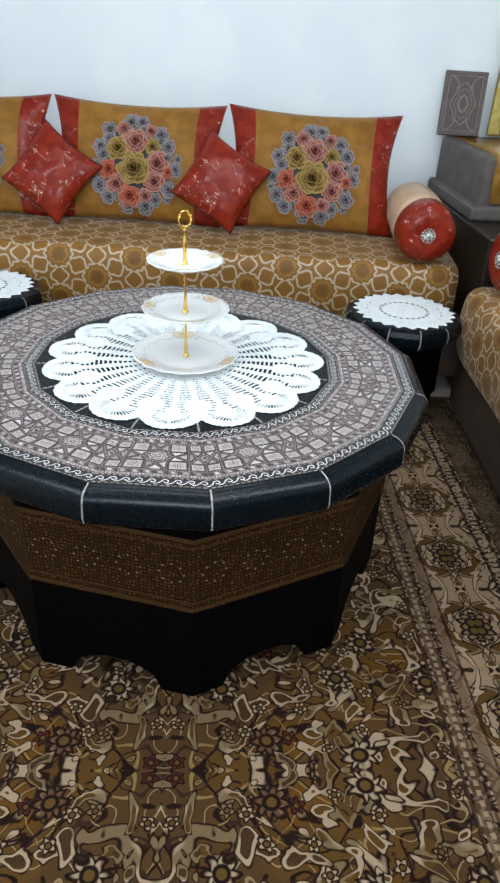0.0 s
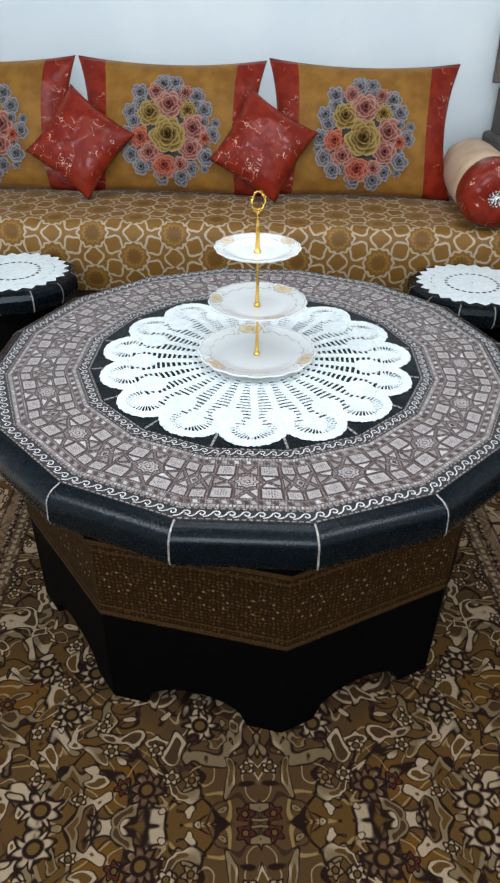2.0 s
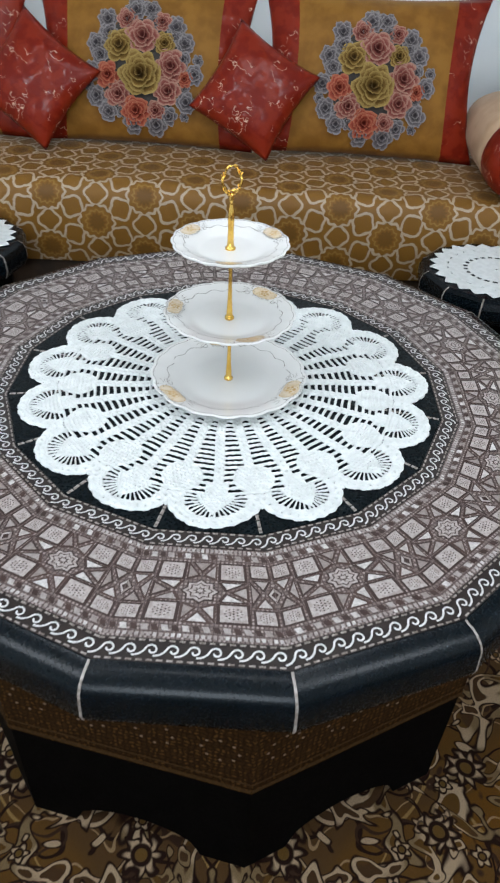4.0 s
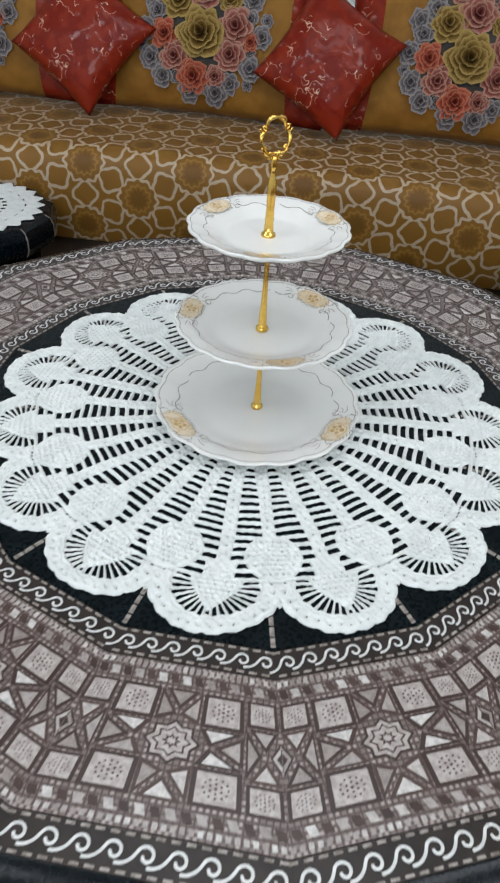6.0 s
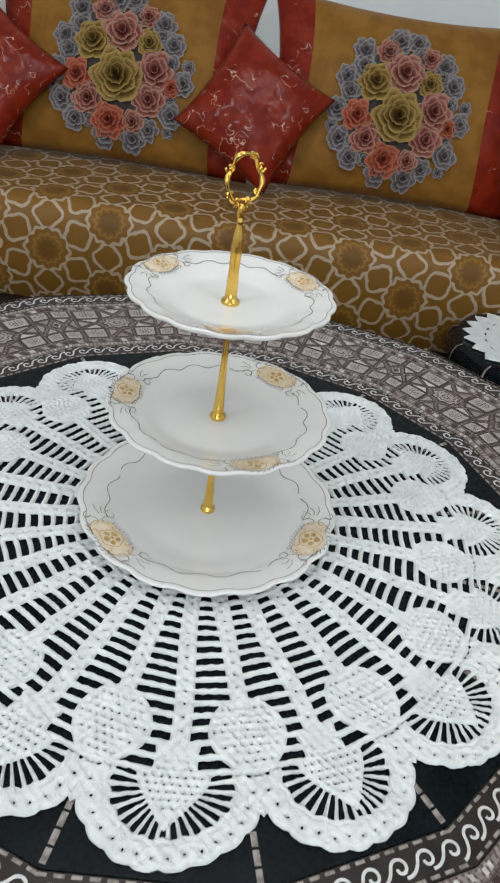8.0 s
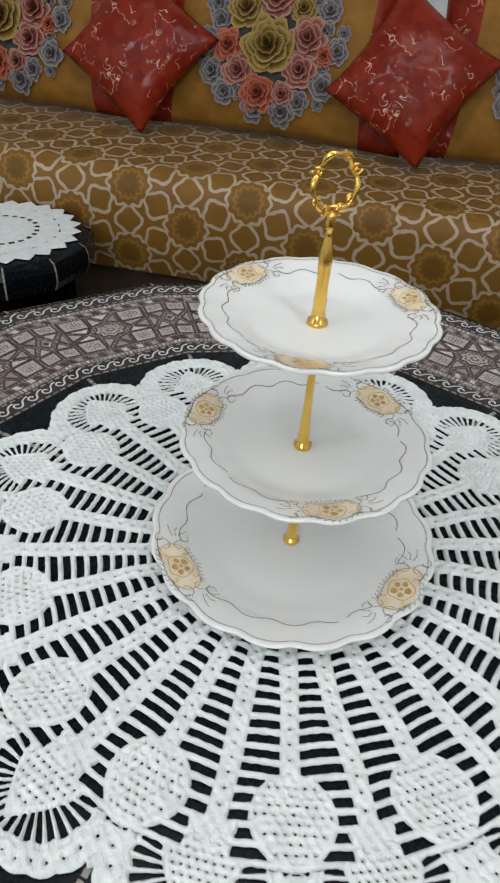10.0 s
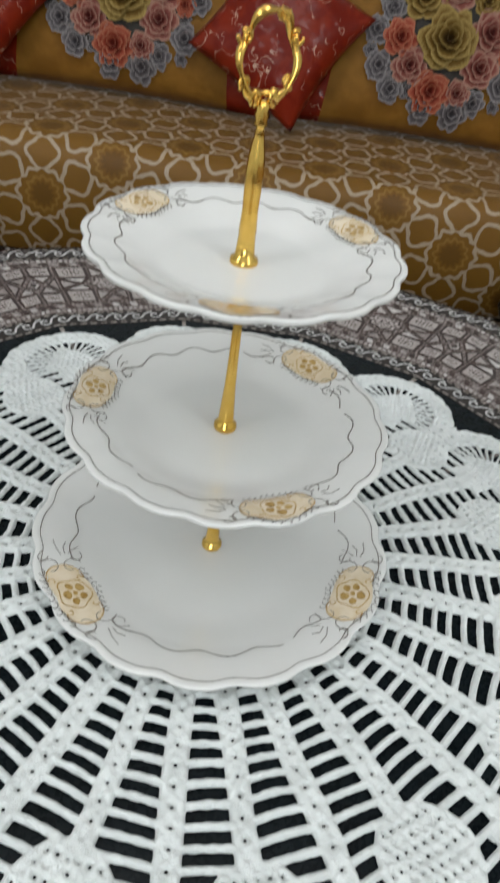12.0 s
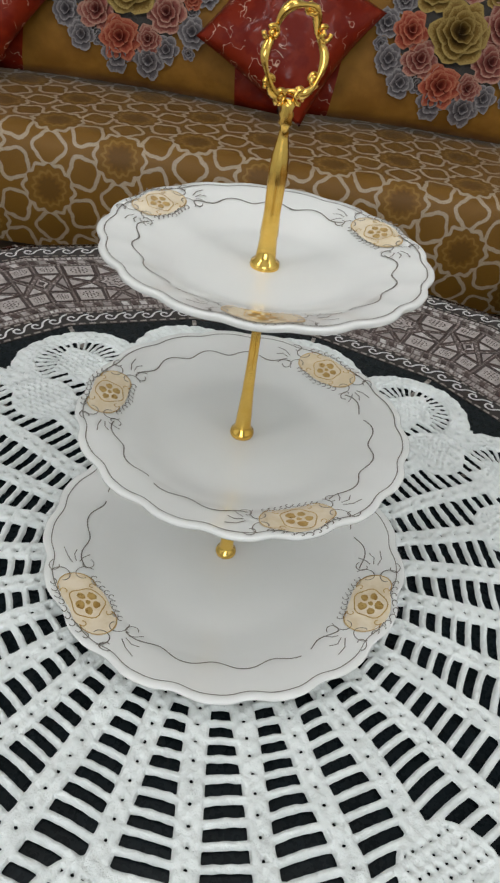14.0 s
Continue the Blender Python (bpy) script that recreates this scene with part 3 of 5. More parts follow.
def pillow(shape, us, vs, name, material, parent, label=""):
    """A closed pillow strip over the given u and v values."""
    verts, faces = [], []
    nu, nv = len(us), len(vs)
    for side in (-1, 1):
        b = len(verts)
        for u in us:
            for v in vs:
                verts.append(shape(u, v, side))
        for i in range(nu - 1):
            for k in range(nv - 1):
                a = b + i * nv + k
                q = (a, a + nv, a + nv + 1, a + 1)
                faces.append(q if side < 0 else tuple(reversed(q)))
    ob = mesh_object(name, verts, faces, material, parent, label, smooth=True)
    bm = bmesh.new()
    bm.from_mesh(ob.data)
    bmesh.ops.remove_doubles(bm, verts=bm.verts, dist=0.0004)
    bm.to_mesh(ob.data)
    bm.free()
    ob.data.polygons.foreach_set("use_smooth", [True] * len(ob.data.polygons))
    return ob


def spaced(a, b, n):
    return [a + (b - a) * i / n for i in range(n + 1)]


def rose(cx, cz, radius, seed, rings=4):
    """Petals of a full-blown rose as loose raised leaves in the plane: lists of (x, z, lift)."""
    rnd = random.Random(seed)
    petals = []
    for ring in range(rings):
        rr = radius * (1 - ring / rings)
        count = max(3, 6 - ring)
        for i in range(count):
            a0 = 2 * math.pi * (i + 0.5 * (ring % 2)) / count + rnd.uniform(-0.2, 0.2)
            half = math.pi / count * rnd.uniform(1.05, 1.3)
            base = 0.0012 + ring * radius * 0.13
            pts = []
            for k in range(7):
                f = k / 6
                a = a0 - half + 2 * half * f
                s = rr * (0.76 + 0.24 * math.sin(math.pi * f)) * rnd.uniform(0.90, 1.06)
                pts.append((cx + s * math.cos(a), cz + s * math.sin(a), base + radius * (0.10 + 0.06 * math.sin(math.pi * f))))
            petals.append((ring / rings, pts))
    return petals


def bouquet(shape, w, h, parent):
    """An embroidered wreath: grey roses outside, pink, coral and gold ones within."""
    rnd = random.Random(5)
    tones = {"grey_rose": M_GREYROSE, "pink_rose": M_PINKROSE, "coral_rose": M_CORALROSE, "gold_rose": M_GOLDROSE, "leaf": M_ROSE_BACKING}

    def add(kind, x, z, r, rings=4, base=0.0):
        x, z, r = x * 1.08, z * 1.08 - 0.043, r * 1.32
        verts, faces, uvs = [shape(x / (w / 2), z / (h / 2), -1, base + 0.0012)], [], [(0.0, 0.0)]
        for ring, pts in rose(x, z, r, rnd.randint(0, 9999), rings):
            b = len(verts)
            # a second row of points halfway out keeps the cup of the petal
            for share, tone in ((0.62, 0.52), (1.0, 1.0)):
                for px, pz, lift in pts:
                    verts.append(shape((x + (px - x) * share) / (w / 2), (z + (pz - z) * share) / (h / 2), -1, base + lift * (0.70 if share < 1 else 1.0)))
                    uvs.append((ring, tone))
            n = len(pts)
            faces += [(0, b + k, b + k + 1) for k in range(n - 1)]
            faces += [(b + k, b + n + k, b + n + k + 1, b + k + 1) for k in range(n - 1)]
        mesh_object(kind, verts, faces, tones[kind], parent, smooth=True, uvs=uvs)

    # dark backing under the inner roses, standing in for shade in their gaps
    for rr, count, size in ((0.098, 10, 0.034), (0.05, 6, 0.034)):
        for i in range(count):
            a = 2 * math.pi * i / count + 3 * rr
            add("leaf", rr * math.cos(a), 0.004 + rr * 1.06 * math.sin(a), size, 1)
    # the loose grey wreath: full roses with small buds between them
    for i in range(14):
        a = 2 * math.pi * i / 14 + rnd.uniform(-0.10, 0.10)
        k = rnd.uniform(0.93, 1.08)
        add("grey_rose", 0.156 * math.cos(a) * k, 0.006 + 0.164 * math.sin(a) * k, rnd.uniform(0.023, 0.029), 3, 0.003)
        b = a + math.pi / 14
        q = rnd.uniform(0.82, 1.16)
        add("grey_rose", 0.154 * math.cos(b) * q, 0.006 + 0.160 * math.sin(b) * q, rnd.uniform(0.012, 0.017), 3, 0.002)
    for i in range(6):
        a = math.pi * (0.02 + 0.96 * i / 5)
        add("grey_rose", 0.124 * math.cos(a), 0.030 + 0.110 * math.sin(a), rnd.uniform(0.019, 0.025), 3, 0.004)
    for a, r, kind, s in ((88, 0.092, "pink_rose", 0.043), (48, 0.102, "gold_rose", 0.028), (12, 0.090, "pink_rose", 0.041),
                          (-30, 0.092, "pink_rose", 0.036), (-66, 0.108, "pink_rose", 0.026), (-98, 0.104, "coral_rose", 0.038),
                          (-138, 0.092, "pink_rose", 0.034), (-172, 0.100, "coral_rose", 0.033), (135, 0.092, "gold_rose", 0.040),
                          (108, 0.142, "pink_rose", 0.027), (66, 0.146, "pink_rose", 0.024), (-5, 0.132, "coral_rose", 0.021)):
        add(kind, r * math.cos(radians(a)), -0.004 + r * 1.05 * math.sin(radians(a)), s, 4, 0.006)
    add("gold_rose", 0.0, -0.012, 0.055, 5, 0.010)


BW, BH = 0.737, 0.505


def back_cushion():
    c = thing("back_cushion", Matrix(), "large ochre cushion with red satin ends and embroidered rose wreath", "cushion", "back cushions on the sofa")
    shape = pillow_shape(BW, BH, 0.17, 0.115)
    vs = [math.copysign(abs(t) ** 0.8, t) for t in spaced(-1, 1, 22)]
    pillow(shape, spaced(-0.70, 0.70, 22), vs, "cover", M_OCHRE, c, "ochre woven cover")
    pillow(shape, [-1, -0.985, -0.96, -0.92, -0.87, -0.81, -0.75, -0.70], vs, "end_band", M_RED, c, "red satin band")
    pillow(shape, [0.70, 0.75, 0.81, 0.87, 0.92, 0.96, 0.985, 1], vs, "end_band", M_RED, c, "red satin band")
    bouquet(shape, BW, BH, c)
    return c


def cushion_pose(x, lean=22, turn=0.0, roll=0.0, h=BH, y=3.292, z=None):
    c = pose(0, 0, 0, -lean, roll, turn)
    base = SEAT + 0.012 if z is None else z
    return Matrix.Translation((x, y + math.sin(radians(lean)) * h / 2, base + math.cos(radians(lean)) * h / 2)) @ c


first = back_cushion()
PITCH = 0.742
first.matrix_world = cushion_pose(-0.571, 24, 0, 0.6)
for i, (dx, roll) in enumerate(((1, 0.8), (-1, -0.6), (-2, 0.8))):
    copy_thing(first, cushion_pose(-0.571 + PITCH * dx, 24, 0, roll))


def throw_cushion(size):
    c = thing("throw_cushion", Matrix(), "small shiny red satin throw cushion set on its corner", "cushion", "red throw cushions")
    shape = pillow_shape(size, size, 0.115, 0.10)
    vs = [math.copysign(abs(t) ** 0.85, t) for t in spaced(-1, 1, 24)]
    pillow(shape, vs, vs, "cover", M_RED, c)
    return c


TC = 0.302
red = throw_cushion(TC)


def throw_pose(x, roll, y=3.165, lean=25):
    hh = TC * 0.7071
    return Matrix.Translation((x, y + math.sin(radians(lean)) * hh, SEAT + 0.012 + math.cos(radians(lean)) * hh)) @ pose(0, 0, 0, -lean, 0, 0) @ pose(0, 0, 0, 0, 45 + roll, 0)


red.matrix_world = throw_pose(-0.205, -14)
for x, roll in ((-0.905, -9), (-1.61, -4)):
    copy_thing(red, throw_pose(x, roll))


def bolster(m, r, length, label):
    b = thing("bolster", m, label, "bolster", "bolsters at the sofa corner")
    prof = [(0.001, 0.10), (r * 0.5, 0.085), (r * 0.8, 0.06), (r * 0.95, 0.09), (r, 0.15)]

    def soft(a, k):
        return 1 + 0.02 * math.sin(3 * a + k) + 0.012 * math.sin(7 * a)
    body = [(r, 0.10), (r * 1.01, length * 0.4), (r * 1.01, length * 0.7), (r * 0.97, length - 0.03), (r * 0.8, length)]
    v, f = lathe(body, 40, soft)
    mesh_object("body", v, f, M_BEIGE, b, "beige woven body", smooth=True)
    cap = [(0.012, 0.012), (r * 0.35, 0.002), (r * 0.7, 0.004), (r * 0.9, 0.02), (r * 0.99, 0.05), (r * 1.015, 0.085), (r * 1.02, 0.115), (r * 1.0, 0.118)]

    def puckered(a, k):
        return 1 + 0.02 * math.sin(3 * a) + (0.02 * math.sin(15 * a) if 0 < k < 4 else 0)
    v, f = lathe(cap, 60, puckered)
    mesh_object("end_cap", v, f, M_RED, b, "gathered red satin end", smooth=True)
    pieces = []
    for ring, count, rr, s in ((0, 1, 0, 0.013), (1, 8, 0.015, 0.006), (2, 14, 0.025, 0.0045)):
        for i in range(count):
            a = 2 * math.pi * i / count
            v, f = lathe([(s * 0.2, -s * 0.5), (s, 0), (s * 0.6, s * 0.5), (s * 0.1, s * 0.7)], 8)
            pieces.append(([(p[0] + rr * math.cos(a), p[1] + rr * math.sin(a), -p[2] - 0.001) for p in v], [tuple(reversed(q)) for q in f]))
    v, f = merge(*pieces)
    mesh_object("brooch", v, f, M_SILVER, b, "round silver rhinestone brooch")
    return b


# axis of the turned body runs from its capped end
bolster(Matrix.Translation((0.605, 2.915, SEAT + 0.116)) @ pose(0, 0, 0, -90, 0, -1), 0.112, 0.50, "beige bolster with gathered red satin end on sofa")
bolster(Matrix.Translation((0.79, 2.615, SEAT + 0.122)) @ pose(0, 0, 0, 0, 90, 12), 0.115, 0.50, "beige bolster with red satin end and brooch")


# ---------------------------------------------------------------- the table
TX, TY, TZ = -0.183, 1.812, 0.582
SIDES = 16
STEP = 2 * math.pi / SIDES
HALF = STEP / 2
CA = math.cos(HALF)
# local frame of one sixteenth: x across it, y outward from the table's axis
table = thing("coffee_table", pose(TX, TY, 0, 0, 0, 0.2), "large sixteen-sided inlaid wooden table with black rim and feet", "table")


def sector(i):
    """The turn that lays a piece built along -y onto side i."""
    return pose(0, 0, 0, 0, 0, math.degrees(STEP * i))


def ring_piece(name, r0, r1, z0, z1, material, parent, label="", uv_scale=True):
    """One trapezoid of a sixteen-sided ring between two corner radii; returns its mesh."""
    a0, a1 = r0 * CA, r1 * CA
    h0, h1 = r0 * math.sin(HALF), r1 * math.sin(HALF)
    verts, faces = [], []
    prism([(-h0, -a0), (-h1, -a1), (h1, -a1), (h0, -a0)], z0, z1, verts, faces)
    uvs = [(v[0], v[1]) for v in verts]
    return mesh_object(name, verts, faces, material, parent, label, uvs=uvs)


def ring_of(first_piece):
    for i in range(1, SIDES):
        o = first_piece.copy()
        scene.collection.objects.link(o)
        o.matrix_basis = sector(i)
    return first_piece


# core of the top, under all the inlay
core_v, core_f = [], []
prism([(0.560 * math.cos(STEP * i + HALF - math.pi / 2), 0.562 * math.sin(STEP * i + HALF - math.pi / 2)) for i in range(SIDES)], TZ - 0.055, TZ - 0.004, core_v, core_f)
core_f.append(tuple(reversed(range(SIDES))))
mesh_object("top_board", core_v, core_f, M_DARKWOOD, table)
# black middle, in one piece for each side
ring_of(ring_piece("centre_panel", 0.001, 0.3575, TZ - 0.004, TZ, M_PANEL, table, "black lacquered wedge"))


def tick_piece():
    verts, faces = [], []
    n = 9
    for k in range(n):
        r0 = 0.25 + (0.3565 - 0.25) * k / n
        r1 = 0.25 + (0.3565 - 0.25) * (k + 0.82) / n
        prism([(-0.0022, -r0), (-0.0022, -r1), (0.0022, -r1), (0.0022, -r0)], TZ - 0.001, TZ + 0.0006, verts, faces)
    ob = mesh_object("joint_inlay", verts, faces, M_TICK, table)
    return ob


def ring_at_corners(first_piece):
    turn = math.degrees(HALF)
    for i in range(SIDES):
        o = first_piece if i == 0 else first_piece.copy()
        if i:
            scene.collection.objects.link(o)
        o.matrix_basis = pose(0, 0, 0, 0, 0, math.degrees(STEP * i) + turn)
    return first_piece


ring_at_corners(tick_piece())


def scroll_band(r0, r1, count, name):
    """A dark strip with a running wave scroll in white; ends meet at the corners."""
    band = ring_piece(name, r0, r1, TZ - 0.004, TZ, M_BAND, table, "dark band with white scroll")
    a0, a1 = r0 * CA, r1 * CA
    mid, w = (a0 + a1) / 2, (a1 - a0)
    length = 2 * mid * math.tan(HALF)
    unit = length / count
    verts, faces = [], []

    def lay(x, y):
        return (x, y, 0.0)
    s = w * 0.235
    pts = []
    for q in range(9):
        f = q / 9
        e = f ** 2.6
        pts.append((-unit * 0.92 + (unit * 0.92 - s * 1.05) * f, -s * 1.05 + s * 1.15 * e))
    for q in range(18):
        f = q / 17
        ang = math.pi * 0.94 - f * 1.95 * math.pi
        rad = s * (1.05 - 0.72 * f)
        pts.append((rad * math.cos(ang), rad * math.sin(ang)))
    ribbon(pts, w * 0.082, lay, verts, faces)
    curl = mesh_object("scroll", verts, faces, M_WHITEINLAY, table, "white running scroll inlay")
    for side in range(SIDES):
        for n in range(count):
            o = curl if side == 0 and n == 0 else curl.copy()
            if o is not curl:
                scene.collection.objects.link(o)
            o.matrix_basis = sector(side) @ Matrix.Translation((-length / 2 + unit * (n + 0.62), -mid, TZ + 0.0007))
    # thin dashed edgings
    ev, ef = [], []
    for side in (-1, 1):
        n = int(length / 0.011)
        for k in range(n):
            xa, xb = -length / 2 + length * (k + 0.1) / n, -length / 2 + length * (k + 0.72) / n
            y = mid + side * (w / 2 - 0.0022)
            prism([(xa, -y + 0.0011), (xa, -y - 0.0011), (xb, -y - 0.0011), (xb, -y + 0.0011)], TZ - 0.001, TZ + 0.0006, ev, ef)
    edging = mesh_object("edging", ev, ef, M_TICK, table)
    tagged(edging, kind="stuff")
    for o in (band, edging):
        ring_of(o)


scroll_band(0.3585, 0.3865, 7, "inner_band")
scroll_band(0.5300, 0.5605, 9, "outer_band")


# ---- marquetry field of one side, between the two bands
MR0, MR1 = 0.3875, 0.5290


def marquetry():
    ground = ring_piece("marquetry_panel", MR0, MR1, TZ - 0.004, TZ, M_MARQ, table, "brown and silver-grey geometric marquetry")
    a0, a1 = MR0 * CA, MR1 * CA
    tan = math.tan(HALF)

    def to_xy(u, v):
        """u across from -1 to 1, v outward from 0 to 1."""
        y = a0 + (a1 - a0) * v
        return (u * y * tan, -y)

    light, dark, mosaic = ([], []), ([], []), ([], [])

    def piece(pts, target, z=0.0006, shrink=0.0009):
        xy = [to_xy(*p) for p in pts]
        cx, cy = sum(p[0] for p in xy) / len(xy), sum(p[1] for p in xy) / len(xy)
        out = []
        for x, y in xy:
            d = math.hypot(x - cx, y - cy) or 1
            s = max(0.1, 1 - shrink / d)
            out.append((cx + (x - cx) * s, cy + (y - cy) * s))
        area = sum(out[i][0] * out[(i + 1) % len(out)][1] - out[(i + 1) % len(out)][0] * out[i][1] for i in range(len(out)))
        if area < 0:
            out.reverse()
        prism(out, TZ - 0.001, TZ + z, *target, inset=0.0003)

    # edging rows of small chips along both long sides
    for v0, v1, n in ((0.015, 0.055, 26), (0.075, 0.135, 15), (0.865, 0.925, 17), (0.945, 0.985, 30)):
        for k in range(n):
            ua, ub = -1 + 2 * (k + 0.1) / n, -1 + 2 * (k + 0.8) / n
            sk = 0.03 if n < 20 else 0.0
            piece([(ua, v0), (ub, v0), (ub + sk, v1), (ua + sk, v1)], light if k % 2 or n > 20 else dark, shrink=0.0003)
    lo, hi = 0.165, 0.835
    third = (hi - lo) / 3

    blocks = []

    def square(u0, u1, v0, v1):
        light, dark, mosaic = ([], []), ([], []), ([], [])
        blocks.append(("square_inlay", "framed square of bone mosaic", dark, mosaic))
        """A framed square with a dotted heart."""
        du, dv = (u1 - u0), (v1 - v0)
        piece([(u0, v0), (u1, v0), (u1, v1), (u0, v1)], dark, 0.0004)
        f = 0.10
        piece([(u0 + f * du, v0 + f * dv), (u1 - f * du, v0 + f * dv), (u1 - f * du, v1 - f * dv), (u0 + f * du, v1 - f * dv)], mosaic, 0.0007)
        cu, cv = (u0 + u1) / 2, (v0 + v1) / 2
        # a round heart of small dark lozenges
        for away, count, e in ((0.0, 1, 0.050), (0.12, 6, 0.042), (0.235, 12, 0.040)):
            for i in range(count):
                a = 2 * math.pi * (i + 0.5 * (count == 6)) / count
                pu, pv = cu + away * du * math.cos(a), cv + away * dv * math.sin(a)
                piece([(pu - e * du, pv), (pu, pv - e * dv), (pu + e * du, pv), (pu, pv + e * dv)], dark, 0.0011, 0.0001)

    def triangle(a, b, c):
        piece([a, b, c], dark, 0.0004, 0.0006)
        m = ((a[0] + b[0] + c[0]) / 3, (a[1] + b[1] + c[1]) / 3)
        piece([(m[0] + (p[0] - m[0]) * 0.62, m[1] + (p[1] - m[1]) * 0.62) for p in (a, b, c)], light, 0.0008, 0.0003)

    def star(cu, cv, ru, rv, target, z, k=0.72, n=8):
        pts = []
        for i in range(2 * n):
            a = math.pi * i / n + math.pi / n / 2 * 0
            r = 1 if i % 2 == 0 else k
            pts.append((cu + ru * r * math.cos(a), cv + rv * r * math.sin(a)))
        piece(pts, target, z, 0.0002)

    # the eight-pointed star in the middle, its triangles and corner squares
    U = 0.66
    t = 2 * U / 3
    cols = (-U, -U + t, U - t, U)
    rows = (lo, lo + third, hi - third, hi)
    for i in (0, 2):
        for j in (0, 2):
            square(cols[i], cols[i + 1], rows[j], rows[j + 1])
    cv = (lo + hi) / 2
    for s in (-1, 1):
        triangle((-t / 2, cv + s * third * 1.5), (0, cv + s * third * 0.75), (-t / 2, cv + s * third * 0.5))
        triangle((t / 2, cv + s * third * 1.5), (0, cv + s * third * 0.75), (t / 2, cv + s * third * 0.5))
        triangle((-t / 2 * 0.86, cv + s * third * 1.5), (t / 2 * 0.86, cv + s * third * 1.5), (0, cv + s * third * 0.86))
        triangle((s * U, cv - third * 0.5), (s * t * 0.75, cv), (s * t * 0.5, cv - third * 0.5))
        triangle((s * U, cv + third * 0.5), (s * t * 0.75, cv), (s * t * 0.5, cv + third * 0.5))
        triangle((s * U, cv - third * 0.43), (s * U, cv + third * 0.43), (s * t * 0.86, cv))
    star_dark, star_bone = ([], []), ([], [])
    for size, target, z, k in ((0.62, star_dark, 0.0005, 0.78), (0.54, star_bone, 0.0007, 0.78), (0.43, star_dark, 0.0009, 0.74),
                               (0.37, star_bone, 0.0011, 0.74), (0.22, star_dark, 0.0013, 0.6), (0.13, star_bone, 0.0015, 0.6)):
        star(0, cv, t * size, third * size, target, z, k)
    blocks.append(("star_inlay", "eight-pointed star of bone and rosewood", star_dark, star_bone))
    # half stars that meet their neighbours' at the corners
    for s in (-1, 1):
        e = 0.995
        square(*(sorted((s * U * 1.02, s * e))), rows[0], rows[0] + third * 0.78)
        square(*(sorted((s * U * 1.02, s * e))), rows[3] - third * 0.78, rows[3])
        triangle((s * U * 1.02, cv - third * 0.68), (s * U * 1.02, cv + third * 0.68), (s * (U + 0.17), cv))
        triangle((s * U * 1.05, cv - third * 0.70), (s * e, cv - third * 0.70), (s * (U + 0.20), cv - third * 0.08))
        triangle((s * U * 1.05, cv + third * 0.70), (s * e, cv + third * 0.70), (s * (U + 0.20), cv + third * 0.08))
        piece([(s * (U + 0.22), cv), (s * e, cv - third * 0.46), (s * e, cv + third * 0.46)], dark, 0.0004)
        piece([(s * (U + 0.25), cv), (s * e, cv - third * 0.33), (s * e, cv + third * 0.33)], light, 0.0007, 0.0003)
        piece([(s * (U + 0.285), cv), (s * e, cv - third * 0.17), (s * e, cv + third * 0.17)], dark, 0.0009, 0.0002)
    for name, label, wood, bone in blocks:
        n = len(wood[0])
        faces = wood[1] + [tuple(q + n for q in f) for f in bone[1]]
        ob = mesh_object(name, wood[0] + bone[0], faces, M_ROSEWOOD, table, label, uvs=[(v[0], v[1]) for v in wood[0] + bone[0]])
        ob.data.materials.append(M_MOSAIC)
        ob.data.polygons.foreach_set("material_index", [0] * len(wood[1]) + [1] * len(bone[1]))
        ring_of(ob)
    ring_of(ground)
    ring_of(tagged(mesh_object("bone_inlay", *light, M_BONE, table, "silvery bone inlay pieces"), kind="stuff"))
    ring_of(tagged(mesh_object("wood_inlay", *dark, M_ROSEWOOD, table, "dark rosewood inlay pieces"), kind="stuff"))


marquetry()


def rim_piece():
    """One side of the thick black rim, rounded over its outer edge."""
    prof = [(0.5610, TZ - 0.0005), (0.5630, TZ - 0.0008)]
    for i in range(9):
        a = math.pi / 2 * i / 8
        prof.append((0.5645 + 0.030 * math.sin(a), TZ - 0.002 - 0.026 * (1 - math.cos(a))))
    prof += [(0.5965, TZ - 0.057), (0.5935, TZ - 0.068), (0.5865, TZ - 0.076), (0.520, TZ - 0.076)]
    verts, faces = [], []
    g = 0.0006
    for r, z in prof:
        verts += [(-r * math.sin(HALF) + g, -r * CA, z), (r * math.sin(HALF) - g, -r * CA, z)]
    for k in range(len(prof) - 1):
        faces.append((2 * k, 2 * k + 2, 2 * k + 3, 2 * k + 1))
    ob = mesh_object("rim", verts, faces, M_BLACK, table, "thick rounded black lacquered edge", smooth=True)
    # the pale joint line that runs over the rim at each corner
    tv, tf = [], []
    line = [p for p in prof[:13]]
    for k, (r, z) in enumerate(line):
        tv += [(-0.0017, -r - 0.0007, z + 0.0005), (0.0017, -r - 0.0007, z + 0.0005)]
    for k in range(len(line) - 1):
        tf.append((2 * k, 2 * k + 2, 2 * k + 3, 2 * k + 1))
    ring_of(ob)
    ring_at_corners(mesh_object("rim_joint", tv, tf, M_TICK, table, "pale inlaid joint line", smooth=True))


rim_piece()

# ---- base: nine-sided apron and feet
NB = 9
BR = 0.537
BA = BR * math.cos(math.pi / NB)
BH2 = BR * math.sin(math.pi / NB)
base_turn = -81.4 + 90 - 180 / NB - 0.2


